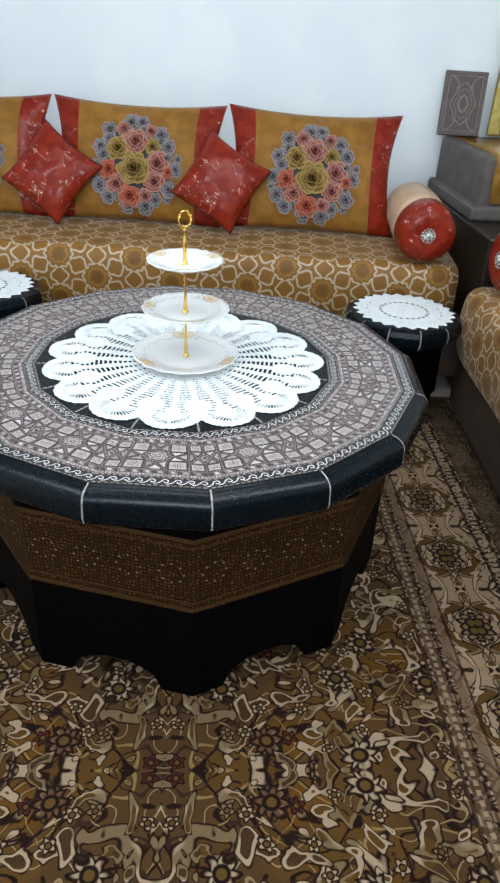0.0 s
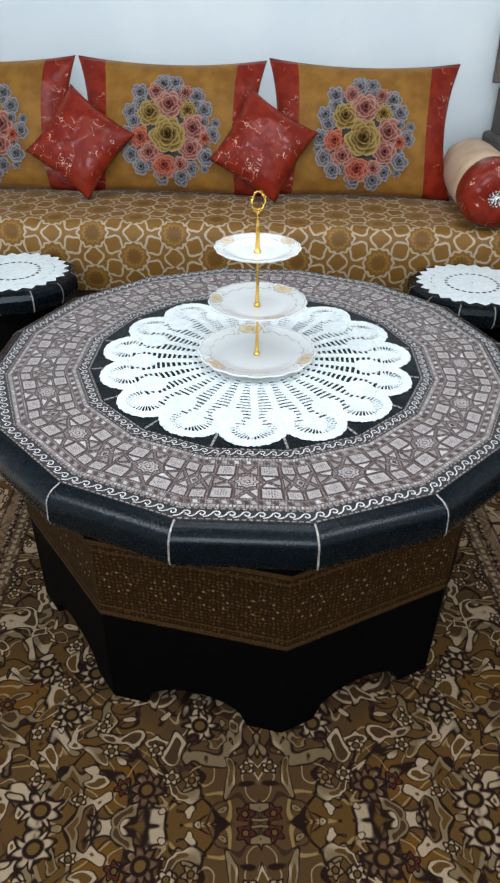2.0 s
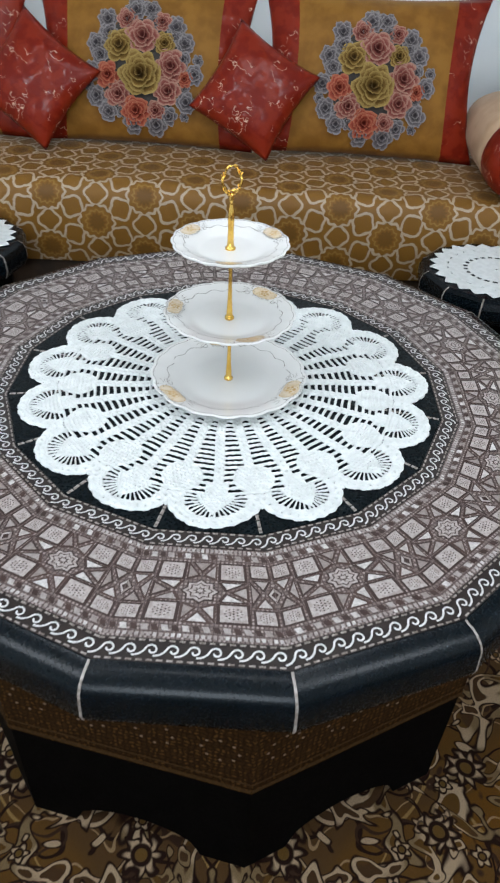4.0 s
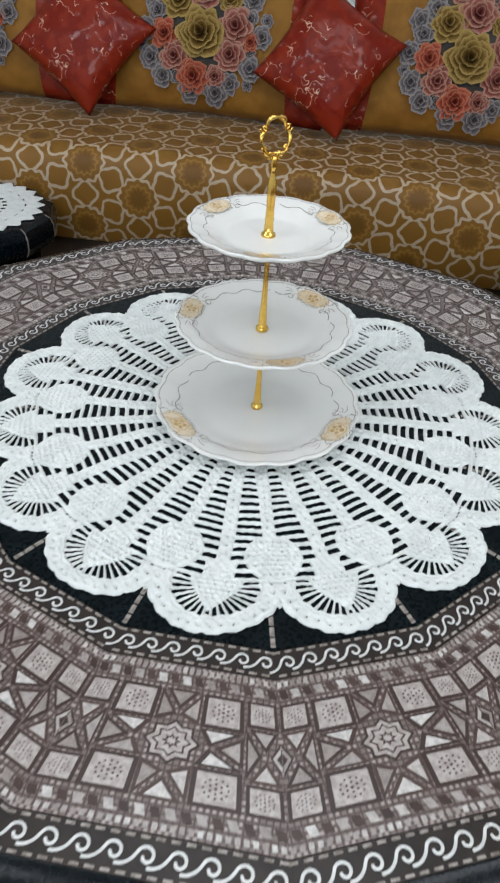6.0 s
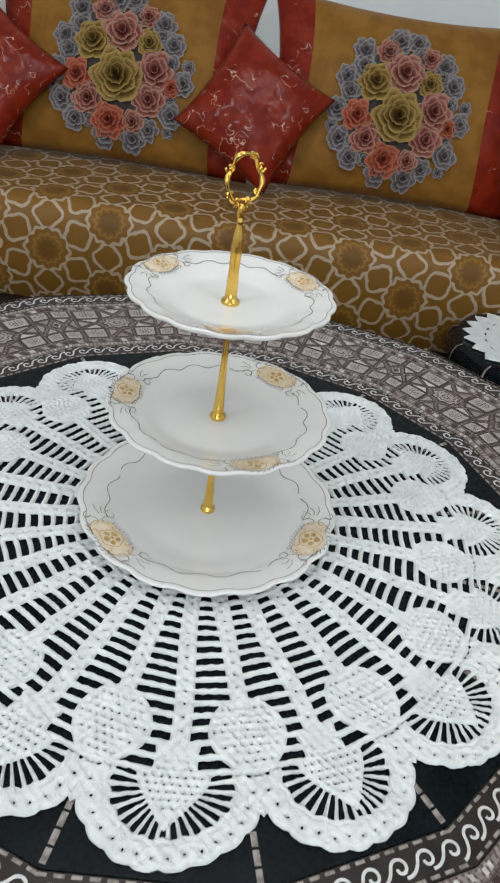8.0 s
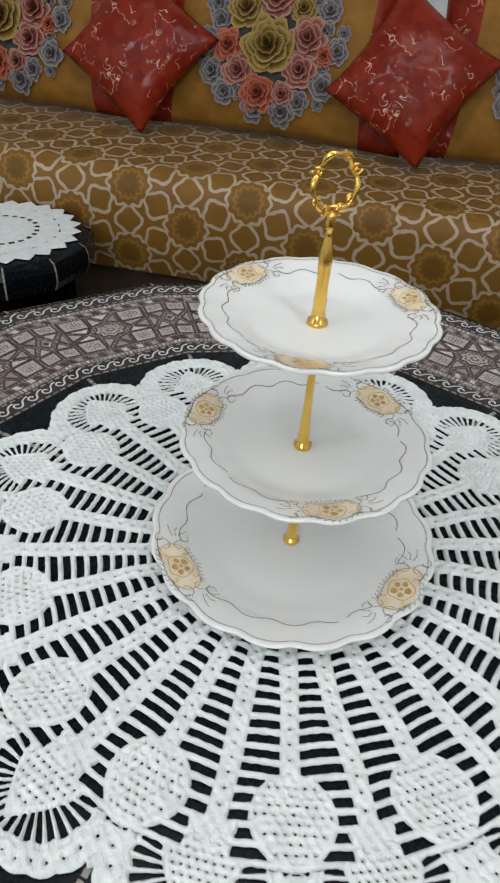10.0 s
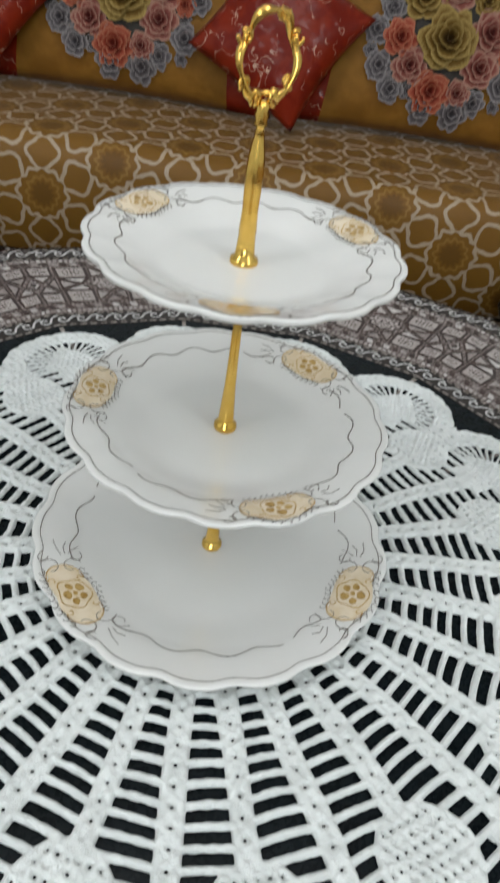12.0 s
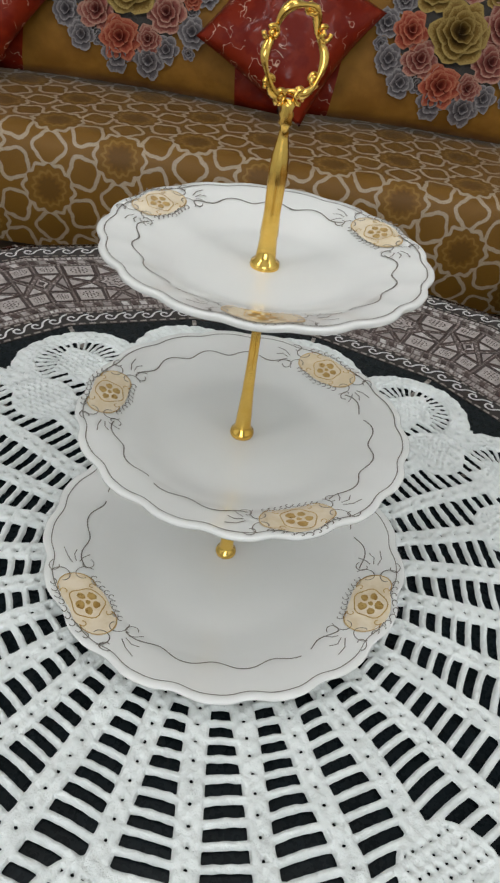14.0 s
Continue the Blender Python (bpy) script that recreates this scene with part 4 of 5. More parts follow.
def base_side():
    """One marquetry panel of the apron with its black foot board below."""
    verts, faces, uvs = [], [], []
    z0, z1 = 0.256, 0.452
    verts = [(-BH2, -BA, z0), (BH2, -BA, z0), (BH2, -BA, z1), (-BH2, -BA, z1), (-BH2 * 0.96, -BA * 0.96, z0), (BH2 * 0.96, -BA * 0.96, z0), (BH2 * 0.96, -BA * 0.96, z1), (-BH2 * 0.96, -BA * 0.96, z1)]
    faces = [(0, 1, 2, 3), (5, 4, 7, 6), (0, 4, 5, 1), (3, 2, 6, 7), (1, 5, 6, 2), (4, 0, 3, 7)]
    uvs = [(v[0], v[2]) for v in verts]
    panel = mesh_object("apron_panel", verts, faces, M_MARQ_SHADED, table, "brown inlaid apron panel, darkened for shade under the rim", uvs=uvs)
    tv, tf = [], []
    for za, zb in ((z0 + 0.004, z0 + 0.014), (z0 + 0.026, z0 + 0.030), (0.424, 0.428), (0.438, 0.448)):
        b = len(tv)
        y = -BA - 0.0012
        tv += [(-BH2, y, za), (BH2, y, za), (BH2, y, zb), (-BH2, y, zb)]
        tf.append((b, b + 1, b + 2, b + 3))
    trim = mesh_object("apron_trim", tv, tf, M_TICK_SHADED, table)
    # small bone stars along the panel
    sv, sf = [], []
    for k in range(4):
        cx = -BH2 + 2 * BH2 * (k + 0.5) / 4
        for i in range(8):
            a = math.pi / 4 * i
            px, pz = cx + 0.026 * math.cos(a), 0.355 + 0.024 * math.sin(a)
            b = len(sv)
            for q in range(4):
                w = math.pi / 2 * q + a
                sv.append((px + 0.0030 * math.cos(w), -BA - 0.0012, pz + 0.0030 * math.sin(w)))
            sf.append((b, b + 1, b + 2, b + 3))
    dots = mesh_object("apron_inlay", sv, sf, M_BONE_DARK, table)
    tagged(dots, kind="stuff")
    tagged(trim, kind="stuff")
    # black board, cut out in a low arch between two feet
    n = 14
    out = [(-BH2, 0.0)]
    foot = 0.075
    for i in range(n + 1):
        f = i / n
        x = -(BH2 - foot) + 2 * (BH2 - foot) * f
        out.append((x, 0.0 + 0.070 * min(1.0, math.sin(math.pi * f) ** 0.42)))
    out.append((BH2, 0.0))
    fv, ff = [], []
    m = len(out)
    for y in (-BA + 0.003, -BA + 0.035):
        for x, z in out:
            fv.append((x * (1 if y < -BA + 0.01 else 0.95), y, z))
        for x, z in out:
            fv.append((x * (1 if y < -BA + 0.01 else 0.95), y, 0.256))
    for i in range(m - 1):
        ff.append((i, i + 1, m + i + 1, m + i))
        ff.append((2 * m + i + 1, 2 * m + i, 3 * m + i, 3 * m + i + 1))
        ff.append((2 * m + i, 2 * m + i + 1, i + 1, i))
    board = mesh_object("foot_board", fv, ff, M_BLACKFOOT, table, "black arched foot board")
    k = (BR + 0.010) / BR
    mv, mf = [], []
    for kk, z in ((0.9, 0.449), (k * 0.99, 0.451), (k, 0.458), (k, 0.504), (0.9, 0.5055)):
        mv += [(-BH2 * kk, -BA * kk, z), (BH2 * kk, -BA * kk, z)]
    mf = [(2 * q, 2 * q + 1, 2 * q + 3, 2 * q + 2) for q in range(4)]
    moulding = mesh_object("moulding", mv, mf, M_BLACKFOOT, table, "black moulding under the top")
    for o in (panel, trim, dots, board, moulding):
        for i in range(NB):
            q = o if i == 0 else o.copy()
            if i:
                scene.collection.objects.link(q)
            q.matrix_basis = pose(0, 0, 0, 0, 0, base_turn + 360 / NB * i)


# brown trim, with the shade under the table top put into its colour
M_TICK_SHADED = plain("shaded_trim", (0.030, 0.014, 0.004), (0.060, 0.030, 0.009), 0.6, scale=160, grain=500, Specular_IOR_Level=0.1)
# darker brownish bone for the apron dots
M_BONE_DARK = plain("apron_bone", (0.13, 0.085, 0.055), (0.17, 0.12, 0.08), 0.4, scale=160, grain=500)
base_side()


# ---------------------------------------------------------------- crochet doilies
def marching(field, xs_of, nr, nt):
    """Surface of the cloth where field > 0 on an (nr+1) x (nt+1) grid; xs_of gives a node's place in the plane."""
    verts, faces, index = [], [], {}

    def node_vertex(i, j):
        key = (i, j)
        if key not in index:
            index[key] = len(verts)
            verts.append((*xs_of(i, j), field[i, j]))
        return index[key]

    def cut_vertex(i, j, k, m):
        key = (i, j, k, m) if (i, j) < (k, m) else (k, m, i, j)
        if key not in index:
            a, b = field[i, j], field[k, m]
            f = a / (a - b)
            p, q = xs_of(i, j), xs_of(k, m)
            index[key] = len(verts)
            verts.append((p[0] + (q[0] - p[0]) * f, p[1] + (q[1] - p[1]) * f, 0.0))
        return index[key]

    for i in range(nr):
        for j in range(nt):
            ring = ((i, j), (i + 1, j), (i + 1, j + 1), (i, j + 1))
            inside = [field[p] > 0 for p in ring]
            if not any(inside):
                continue
            poly = []
            for k in range(4):
                p, q = ring[k], ring[(k + 1) % 4]
                if inside[k]:
                    poly.append(node_vertex(*p))
                if inside[k] != inside[(k + 1) % 4]:
                    poly.append(cut_vertex(*p, *q))
            if len(poly) > 2:
                faces.append(tuple(poly))
    return verts, faces


def crochet(name, sector_field, count, r0, r1, cell, thick, m, label, warp=0.0015, split=0.0):
    """A doily of count equal sectors, its threads rounded by their depth inside the field."""
    half = math.pi / count
    nr = int((r1 - r0) / cell)
    nt = max(8, int(2 * half * r1 * 0.85 / cell))
    rr = r0 + (r1 - r0) * np.arange(nr + 1) / nr
    th = -half + 2 * half * np.arange(nt + 1) / nt
    R, T = np.meshgrid(rr, th, indexing="ij")
    F = sector_field(R, np.abs(T))
    F[0, :] = F[1, :]

    def place(i, j):
        return (R[i, j] * math.cos(T[i, j]), R[i, j] * math.sin(T[i, j]))
    v, f = marching(F, place, nr, nt)
    v = np.array(v)
    v[:, 2] = np.clip(v[:, 2], 0, 0.0026)
    v[:, 2] = thick * np.sqrt(1 - (1 - v[:, 2] / 0.0026) ** 2)
    def turned(a):
        """The sector turned by an angle, with the small pulls of real threads."""
        c, d = math.cos(a), math.sin(a)
        w = np.stack([v[:, 0] * c - v[:, 1] * d, v[:, 0] * d + v[:, 1] * c, v[:, 2]], 1)
        x, y = w[:, 0].copy(), w[:, 1].copy()
        w[:, 0] += warp * (np.sin(31 * y + 9 * x) + 0.6 * np.sin(73 * x - 40 * y))
        w[:, 1] += warp * (np.sin(27 * x - 14 * y + 1) + 0.6 * np.sin(80 * y + 33 * x))
        w[:, 2] += 0.0006 * (1 + np.sin(640 * x) * np.sin(610 * y + 2))
        return w

    def welded(ob):
        bm = bmesh.new()
        bm.from_mesh(ob.data)
        bmesh.ops.remove_doubles(bm, verts=bm.verts, dist=0.00003)
        bm.to_mesh(ob.data)
        bm.free()
        ob.data.polygons.foreach_set("use_smooth", [True] * len(ob.data.polygons))
        return ob
    if not split:
        all_v = np.concatenate([turned(2 * half * n) for n in range(count)])
        all_f = [tuple(q + len(v) * n for q in face) for n in range(count) for face in f]
        ob = welded(mesh_object(name, all_v, all_f, M_COTTON))
        ob.matrix_world = m
        return tagged(ob, label, "doily")
    whole = thing(name, m, label, "doily")
    far = np.hypot(v[:, 0], v[:, 1])
    groups = {"ladder_fan": [], "petal": []}
    for face in f:
        groups["petal" if sum(far[q] for q in face) / len(face) > split else "ladder_fan"].append(face)
    for n in range(count):
        w = turned(2 * half * n)
        # normals of the whole sector, so that no seam shows between its parts
        tri = np.array([(q[0], q[i], q[i + 1]) for q in f for i in range(1, len(q) - 1)])
        flat = np.cross(w[tri[:, 1]] - w[tri[:, 0]], w[tri[:, 2]] - w[tri[:, 0]])
        normals = np.zeros_like(w)
        for i in range(3):
            np.add.at(normals, tri[:, i], flat)
        normals /= np.linalg.norm(normals, axis=1, keepdims=True) + 1e-12
        for kind, chosen in groups.items():
            used = sorted({q for face in chosen for q in face})
            where = {q: i for i, q in enumerate(used)}
            ob = mesh_object(kind, w[used], [tuple(where[q] for q in face) for face in chosen], M_COTTON, whole, smooth=True)
            ob.data.normals_split_custom_set_from_vertices([tuple(normals[q]) for q in used])
    return whole


def pineapple_doily(R, A):
    """One fifteenth, A the angle from the petal's axis: ribs, ladders, pineapples and a scalloped edge."""
    half = math.pi / 15
    X, Y = R * np.cos(A), R * np.sin(A)
    B = half - A
    YB = R * np.sin(B)
    XB = R * np.cos(B)

    def ellipse(x, y, cx, ax, ay):
        d = np.sqrt(((x - cx) / ax) ** 2 + (y / ay) ** 2)
        return (1 - d) * np.minimum(ax, ay)

    def dots(x, y, pitch, rad, within):
        row = np.floor(x / pitch)
        fx = x - (row + 0.5) * pitch
        fy = np.mod(y + (np.mod(row, 2)) * pitch / 2, pitch) - pitch / 2
        hole = np.sqrt((fx / 0.8) ** 2 + fy ** 2) - rad
        return np.where(within > 0.004, hole, 1.0)
    # ribs
    rib_a = np.minimum(0.0074 + 0.004 * (R - 0.1) - Y, 0.285 - R)
    rib_b = np.minimum(0.0074 + 0.004 * (R - 0.1) - YB, 0.235 - R)
    eyelet_a = np.sqrt((np.mod(R, 0.0118) - 0.0059) ** 2 + (Y * 0.8) ** 2) - 0.0010
    eyelet_b = np.sqrt((np.mod(R + 0.004, 0.0118) - 0.0059) ** 2 + (YB * 0.8) ** 2) - 0.0010
    rib_a = np.where(R > 0.11, np.minimum(rib_a, eyelet_a), rib_a)
    rib_b = np.where(R > 0.11, np.minimum(rib_b, eyelet_b), rib_b)
    solid = np.maximum(rib_a, rib_b)
    # ladder rungs, slightly hung between the ribs
    mid = np.sin(np.pi * np.clip(A / half, 0, 1))
    pr = R + 0.0022 * mid
    pitch = 0.0118
    rung = 0.0025 - np.abs(np.mod(pr, pitch) - pitch / 2)
    rung = np.minimum(rung, 0.292 - R)
    solid = np.maximum(solid, np.where((R > 0.1) & (Y > 0.0060) & (YB > 0.0060), rung, -1.0))
    # inner pineapples, between the petals
    inner = ellipse(XB, YB, 0.258, 0.034, 0.0315 - 0.16 * np.clip(XB - 0.258, 0, 1))
    gap = ellipse(XB, YB, 0.258, 0.0375, 0.035)
    solid = np.where((gap > 0) & (inner < 0), np.maximum(np.minimum(solid, 0.3), -1.0), solid)
    solid = np.maximum(solid, np.minimum(inner, dots(XB - 0.258, YB, 0.0066, 0.00125, inner)))
    # petals: edge band, pineapple, radial threads
    pet = ellipse(X, Y, 0.298, 0.058, 0.0655)
    bumps = 0.0022 * np.abs(np.sin(np.arctan2(Y, X - 0.298) * 9))
    pet = pet + bumps - 0.001
    inside = (pet > 0) & (X > 0.262)
    band = np.minimum(pet, 0.0165 - pet)
    small = 0.0012 - np.sqrt((pet - 0.0085) ** 2 + (np.mod(np.arctan2(Y, X - 0.298) * 0.06, 0.0125) - 0.00625) ** 2)
    band = np.minimum(band, -small)
    outer = ellipse(X, Y, 0.302, 0.0290, 0.0335 - 0.62 * np.clip(X - 0.285, 0, 1))
    angle = np.arctan2(Y, X - 0.300)
    spoke = 0.0017 - np.abs(np.mod(angle * 0.040, 0.0084) - 0.0042)
    spoke = np.where(np.abs(angle) > 2.3, 0.003, spoke)
    spoke = np.where(pet < 0.019, spoke, np.where(outer < 0, spoke, -1))
    fill = np.maximum(np.minimum(outer, dots(X - 0.3, Y, 0.0062, 0.00118, outer)), spoke)
    fill = np.maximum(fill, np.minimum(0.0045 - np.abs(pet - 0.0165) * 1.4, 1.0))
    petal = np.where(pet < 0.0165, band, fill)
    far_side = (X < 0.287) & (Y > 0.017)
    solid = np.where(inside & ~far_side, np.maximum(petal, rib_a), solid)
    solid = np.where(~inside & (R > 0.292), np.maximum(pet, 0.004 - np.abs(YB) - np.clip(R - 0.318, 0, 1)), solid)
    core = 0.112 - R
    return np.maximum(solid, core)


DOILY_Z = TZ + 0.0012
crochet("doily", pineapple_doily, 15, 0.02, 0.362, 0.00128, 0.0032, Matrix.Translation((-0.181, 1.808, DOILY_Z)) @ pose(0, 0, 0, 0, 0, -89.3) @ Matrix.Diagonal((0.96, 0.96, 1, 1)),
        "white crocheted cotton pineapple doily lying on the table", split=0.2925)


def star_doily(R, A):
    """One of 24 points of a small white doily with a dashed ring."""
    half = math.pi / 24
    tip = 0.186 - 0.021 * (A / half)
    out = (tip - R) * 0.8
    ringgap = np.maximum(np.abs(R - 0.085) - 0.0055, R * (A - 0.62 * half))
    gap2 = np.maximum(np.abs(R - 0.135) - 0.0016, R * (A - 0.45 * half))
    return np.minimum(np.minimum(out, ringgap), gap2)


def stool(x, y, turn, top):
    s = thing("stool", pose(x, y, 0, 0, 0, turn), "low black polygonal stool with pale joint lines", "stool", "stools round the table")
    n, r = 12, 0.215

    def poly(k, z):
        return [(k * math.cos(2 * math.pi * i / n), k * math.sin(2 * math.pi * i / n), z) for i in range(n)]
    prof = [(0.16, top - 0.075), (r - 0.01, top - 0.07), (r, top - 0.05), (r, top - 0.025), (r - 0.006, top - 0.008), (r - 0.02, top - 0.001), (0.1, top)]
    v, f = lathe(prof, n)
    mesh_object("seat", v, f, M_BLACK, s, "black lacquered seat")
    for i in range(n):
        a = 2 * math.pi * i / n
        tv, tf = [], []
        for k, (rr, z) in enumerate(prof[1:6]):
            for w in (-0.002, 0.002):
                q = rr + 0.0008
                tv.append((q * math.cos(a) - w * math.sin(a), q * math.sin(a) + w * math.cos(a), z + 0.0006))
        for k in range(4):
            tf.append((2 * k, 2 * k + 1, 2 * k + 3, 2 * k + 2))
        mesh_object("joint_line", tv, tf, M_TICK, s)
    v, f = lathe([(0.165, 0.14), (0.16, 0.30), (0.165, top - 0.075)], n)
    mesh_object("apron", v, f, M_BLACKFOOT, s)
    for i in range(6):
        a = 2 * math.pi * i / 6
        bm = box_bm((-0.03, 0.115, 0), (0.03, 0.15, 0.15), 0.006)
        bmesh.ops.transform(bm, matrix=pose(0, 0, 0, 0, 0, math.degrees(a)), verts=bm.verts)
        part("leg", bm, M_BLACKFOOT, s)
    return s


STOOL_TOP = 0.425
stool(0.516, 2.70, 8, STOOL_TOP)
stool(-1.04, 2.705, 3, STOOL_TOP)
small_doily = crochet("doily", star_doily, 24, 0.002, 0.19, 0.0026, 0.0022, pose(0.516, 2.70, STOOL_TOP + 0.0015), "small white pointed crochet doily on a stool", 0.0012)
copy_thing(small_doily, pose(-1.04, 2.71, STOOL_TOP + 0.0015, 0, 0, 5))


# ---------------------------------------------------------------- tiered cake stand
STX, STY = -0.180, 1.808


def plate_surface(r_out, depth, waves, phase):
    """Height of the plate's upper face, and the outline's wave, for a plate whose foot stands at 0."""
    def scale(a):
        q = waves * (a - phase)
        return 1 + 0.013 * math.cos(q) - 0.003 * math.cos(2 * q) + 0.003 * math.cos(3 * (a - phase))

    def height(r):
        t = r / r_out
        f = min(1.0, max(0.0, (t - 0.50) / 0.30))
        return 0.006 + 0.0070 * f * f * (3 - 2 * f) + max(0.0, t - 0.74) * r_out * depth
    return scale, height


def serving_plate(parent, centre, r_out, waves, phase, medals, name_label):
    scale, height = plate_surface(r_out, 0.24, waves, phase)
    p = new("plate")
    p.parent = parent
    p.matrix_basis = Matrix.Translation(centre)
    tagged(p, name_label)
    top = [(r_out * t, height(r_out * t)) for t in (0.04, 0.3, 0.46, 0.50, 0.54, 0.58, 0.62, 0.66, 0.70, 0.73, 0.75, 0.77, 0.80, 0.84, 0.88, 0.92, 0.96, 0.992)]
    edge = [(r_out, height(r_out) - 0.0012), (r_out * 0.995, height(r_out) - 0.0032)]
    under = [(r_out * t, height(r_out * t) - 0.0052) for t in (0.93, 0.82, 0.72, 0.66)] + [(r_out * 0.56, 0.0), (r_out * 0.52, 0.0), (r_out * 0.5, 0.001), (0.006, 0.002)]

    def wave(a, k):
        r = (top + edge + under)[k][0]
        f = min(1.0, max(0.0, (r / r_out - 0.6) / 0.4))
        return 1 + (scale(a) - 1) * f
    v, f = lathe(top + edge + under, 240, wave)
    mesh_object("dish", v, [tuple(reversed(q)) for q in f], M_CHINA, p, smooth=True)

    def lay(r, a, lift=0.00035):
        t = min(1.0, max(0.0, (r / r_out - 0.6) / 0.4))
        s = 1 + (scale(a) - 1) * t
        return (r * s * math.cos(a), r * s * math.sin(a), height(r) + lift)

    # platinum lines, broken at the medallions
    reach = 0.30

    def clear(a):
        return all(abs((a - m + math.pi) % (2 * math.pi) - math.pi) > reach for m in medals)

    verts, faces = [], []
    for base, amp, w, n in ((0.955, 0.0, 0.0006, 300), (0.785, 0.025, 0.0008, 300)):
        b = None
        for i in range(n + 1):
            a = 2 * math.pi * i / n
            gap = (not clear(a) and base < 0.8) or (math.sin(a * 5 + base * 40) > 0.985 and base < 0.8)
            if gap:
                b = None
                continue
            r = r_out * (base + amp * math.cos(waves * (a - phase) + math.pi))
            here = len(verts)
            verts += [lay(r - w / 2, a), lay(r + w / 2, a)]
            if b is not None:
                faces.append((b, here, here + 1, b + 1))
            b = here
    mesh_object("platinum_line", verts, faces, M_LINE, p, "thin grey wavy line")

    # medallions: a peach cartouche, a gold flower and fine scrolls
    for m in medals:
        k = r_out * 0.856

        def put_at(x, y, lift=0.0004, m=m, k=k):
            a = m + x / k
            r = k + y
            return lay(max(r, r_out * 0.6), a, lift)
        s = 0.93 * r_out / 0.098
        pv, pf = [], []
        n = 40
        out = []
        for i in range(n):
            a = 2 * math.pi * i / n
            # two round lobes joined by the flower's disc
            c, q = math.cos(a), math.sin(a)
            waist = 1 - 0.16 * math.exp(-((abs(c) - 0.52) / 0.13) ** 2)
            out.append((0.0225 * s * math.copysign(abs(c) ** 0.8, c), 0.0112 * s * waist * math.copysign(abs(q) ** 0.72, q)))
        for ring in range(5):
            for x, y in out:
                pv.append(put_at(x * (ring + 0.02) / 4, y * (ring + 0.02) / 4, 0.0005))
        for ring in range(4):
            for i in range(n):
                j = (i + 1) % n
                pf.append((ring * n + i, (ring + 1) * n + i, (ring + 1) * n + j, ring * n + j))
        medal = mesh_object("medallion", pv, pf, M_PEACH, p, "peach cartouche with gold flower and scrolls")
        gv, gf = [], []
        w = 0.0011 * s
        for i in range(6):
            a = 2 * math.pi * i / 5 + 0.3
            away = 0.0056 if i < 5 else 0.0
            cx, cy = away * s * math.cos(a), away * s * 0.85 * math.sin(a)
            big = (0.0030 if i % 2 else 0.0025) if i < 5 else 0.0016
            ring = [(cx + big * s * (1 + 0.16 * math.cos(q * 3 * math.pi / 5 + i)) * math.cos(q * math.pi / 5), cy + big * 0.86 * s * math.sin(q * math.pi / 5)) for q in range(10)]
            b = len(gv)
            gv += [put_at(x, y, 0.0008) for x, y in ring]
            gf.append(tuple(range(b, b + 10)))
        loop = [(0.0102 * s * math.cos(q * math.pi / 14) * (1 + 0.07 * math.cos(q * 5 * math.pi / 14)), 0.0092 * s * math.sin(q * math.pi / 14) * (1 + 0.05 * math.cos(q * 5 * math.pi / 14))) for q in range(28)]
        ribbon(loop, w * 0.6, lambda x, y: put_at(x, y, 0.0008), gv, gf, closed=True)
        # gilt arcs round both lobes, rolled in at their ends
        for sx in (-1, 1):
            arc = [(sx * (0.0125 + 0.0098 * math.cos(h)) * s, 0.0098 * s * math.sin(h)) for h in [-1.75 + 3.5 * q / 16 for q in range(17)]]
            ribbon(arc, w * 0.5, lambda x, y: put_at(x, y, 0.0008), gv, gf)
            for up in (-1, 1):
                roll = [(sx * (0.0112 + 0.0016 * math.cos(h)) * s, up * (0.0078 + 0.0016 * math.sin(h)) * s) for h in [1.6 - 4.4 * q / 8 for q in range(9)]]
                ribbon(roll, w * 0.5, lambda x, y: put_at(x, y, 0.0008), gv, gf)
        mesh_object("gold_flower", gv, gf, M_PRINTGOLD, medal)
        lv, lf = [], []

        def stroke(pts, width=0.0006):
            ribbon([(x * s, y * s) for x, y in pts], width, lambda x, y: put_at(x, y, 0.0007), lv, lf)

        def curl(cx, cy, r, a0, turn, steps=12):
            stroke([(cx + r * (1 - 0.55 * q / steps) * math.cos(a0 + turn * q / steps), cy + r * (1 - 0.55 * q / steps) * math.sin(a0 + turn * q / steps)) for q in range(steps + 1)])
        for sx in (-1, 1):
            curl(sx * 0.021, 0.006, 0.0065, math.pi / 2 - sx * 0.6, -sx * 4.2)
            curl(sx * 0.021, -0.006, 0.0065, -math.pi / 2 + sx * 0.6, sx * 4.2)
            curl(sx * 0.028, 0.009, 0.004, 0.5 if sx > 0 else math.pi - 0.5, sx * 4.5)
            curl(sx * 0.029, -0.008, 0.0045, -0.5 if sx > 0 else math.pi + 0.5, -sx * 4.5)
            stroke([(sx * 0.030, 0.0), (sx * 0.035, 0.003), (sx * 0.041, 0.004)])
            stroke([(sx * 0.031, -0.002), (sx * 0.036, -0.001), (sx * 0.040, -0.003)])
            stroke([(sx * 0.031, -0.004), (sx * 0.034, -0.006), (sx * 0.037, -0.010)])
        for q in range(9):
            x = (q - 4) * 0.0044
            y = -0.0145 + 0.0018 * abs(q - 4) * 0.5
            curl(x, y, 0.0023, 0.3, 4.6, 8)
            curl(x, 0.0145 - 0.0016 * abs(q - 4) * 0.5, 0.0023, 3.4, 4.6, 8)
        mesh_object("scrollwork", lv, lf, M_LINE, medal, "fine grey scroll lines")
    return p


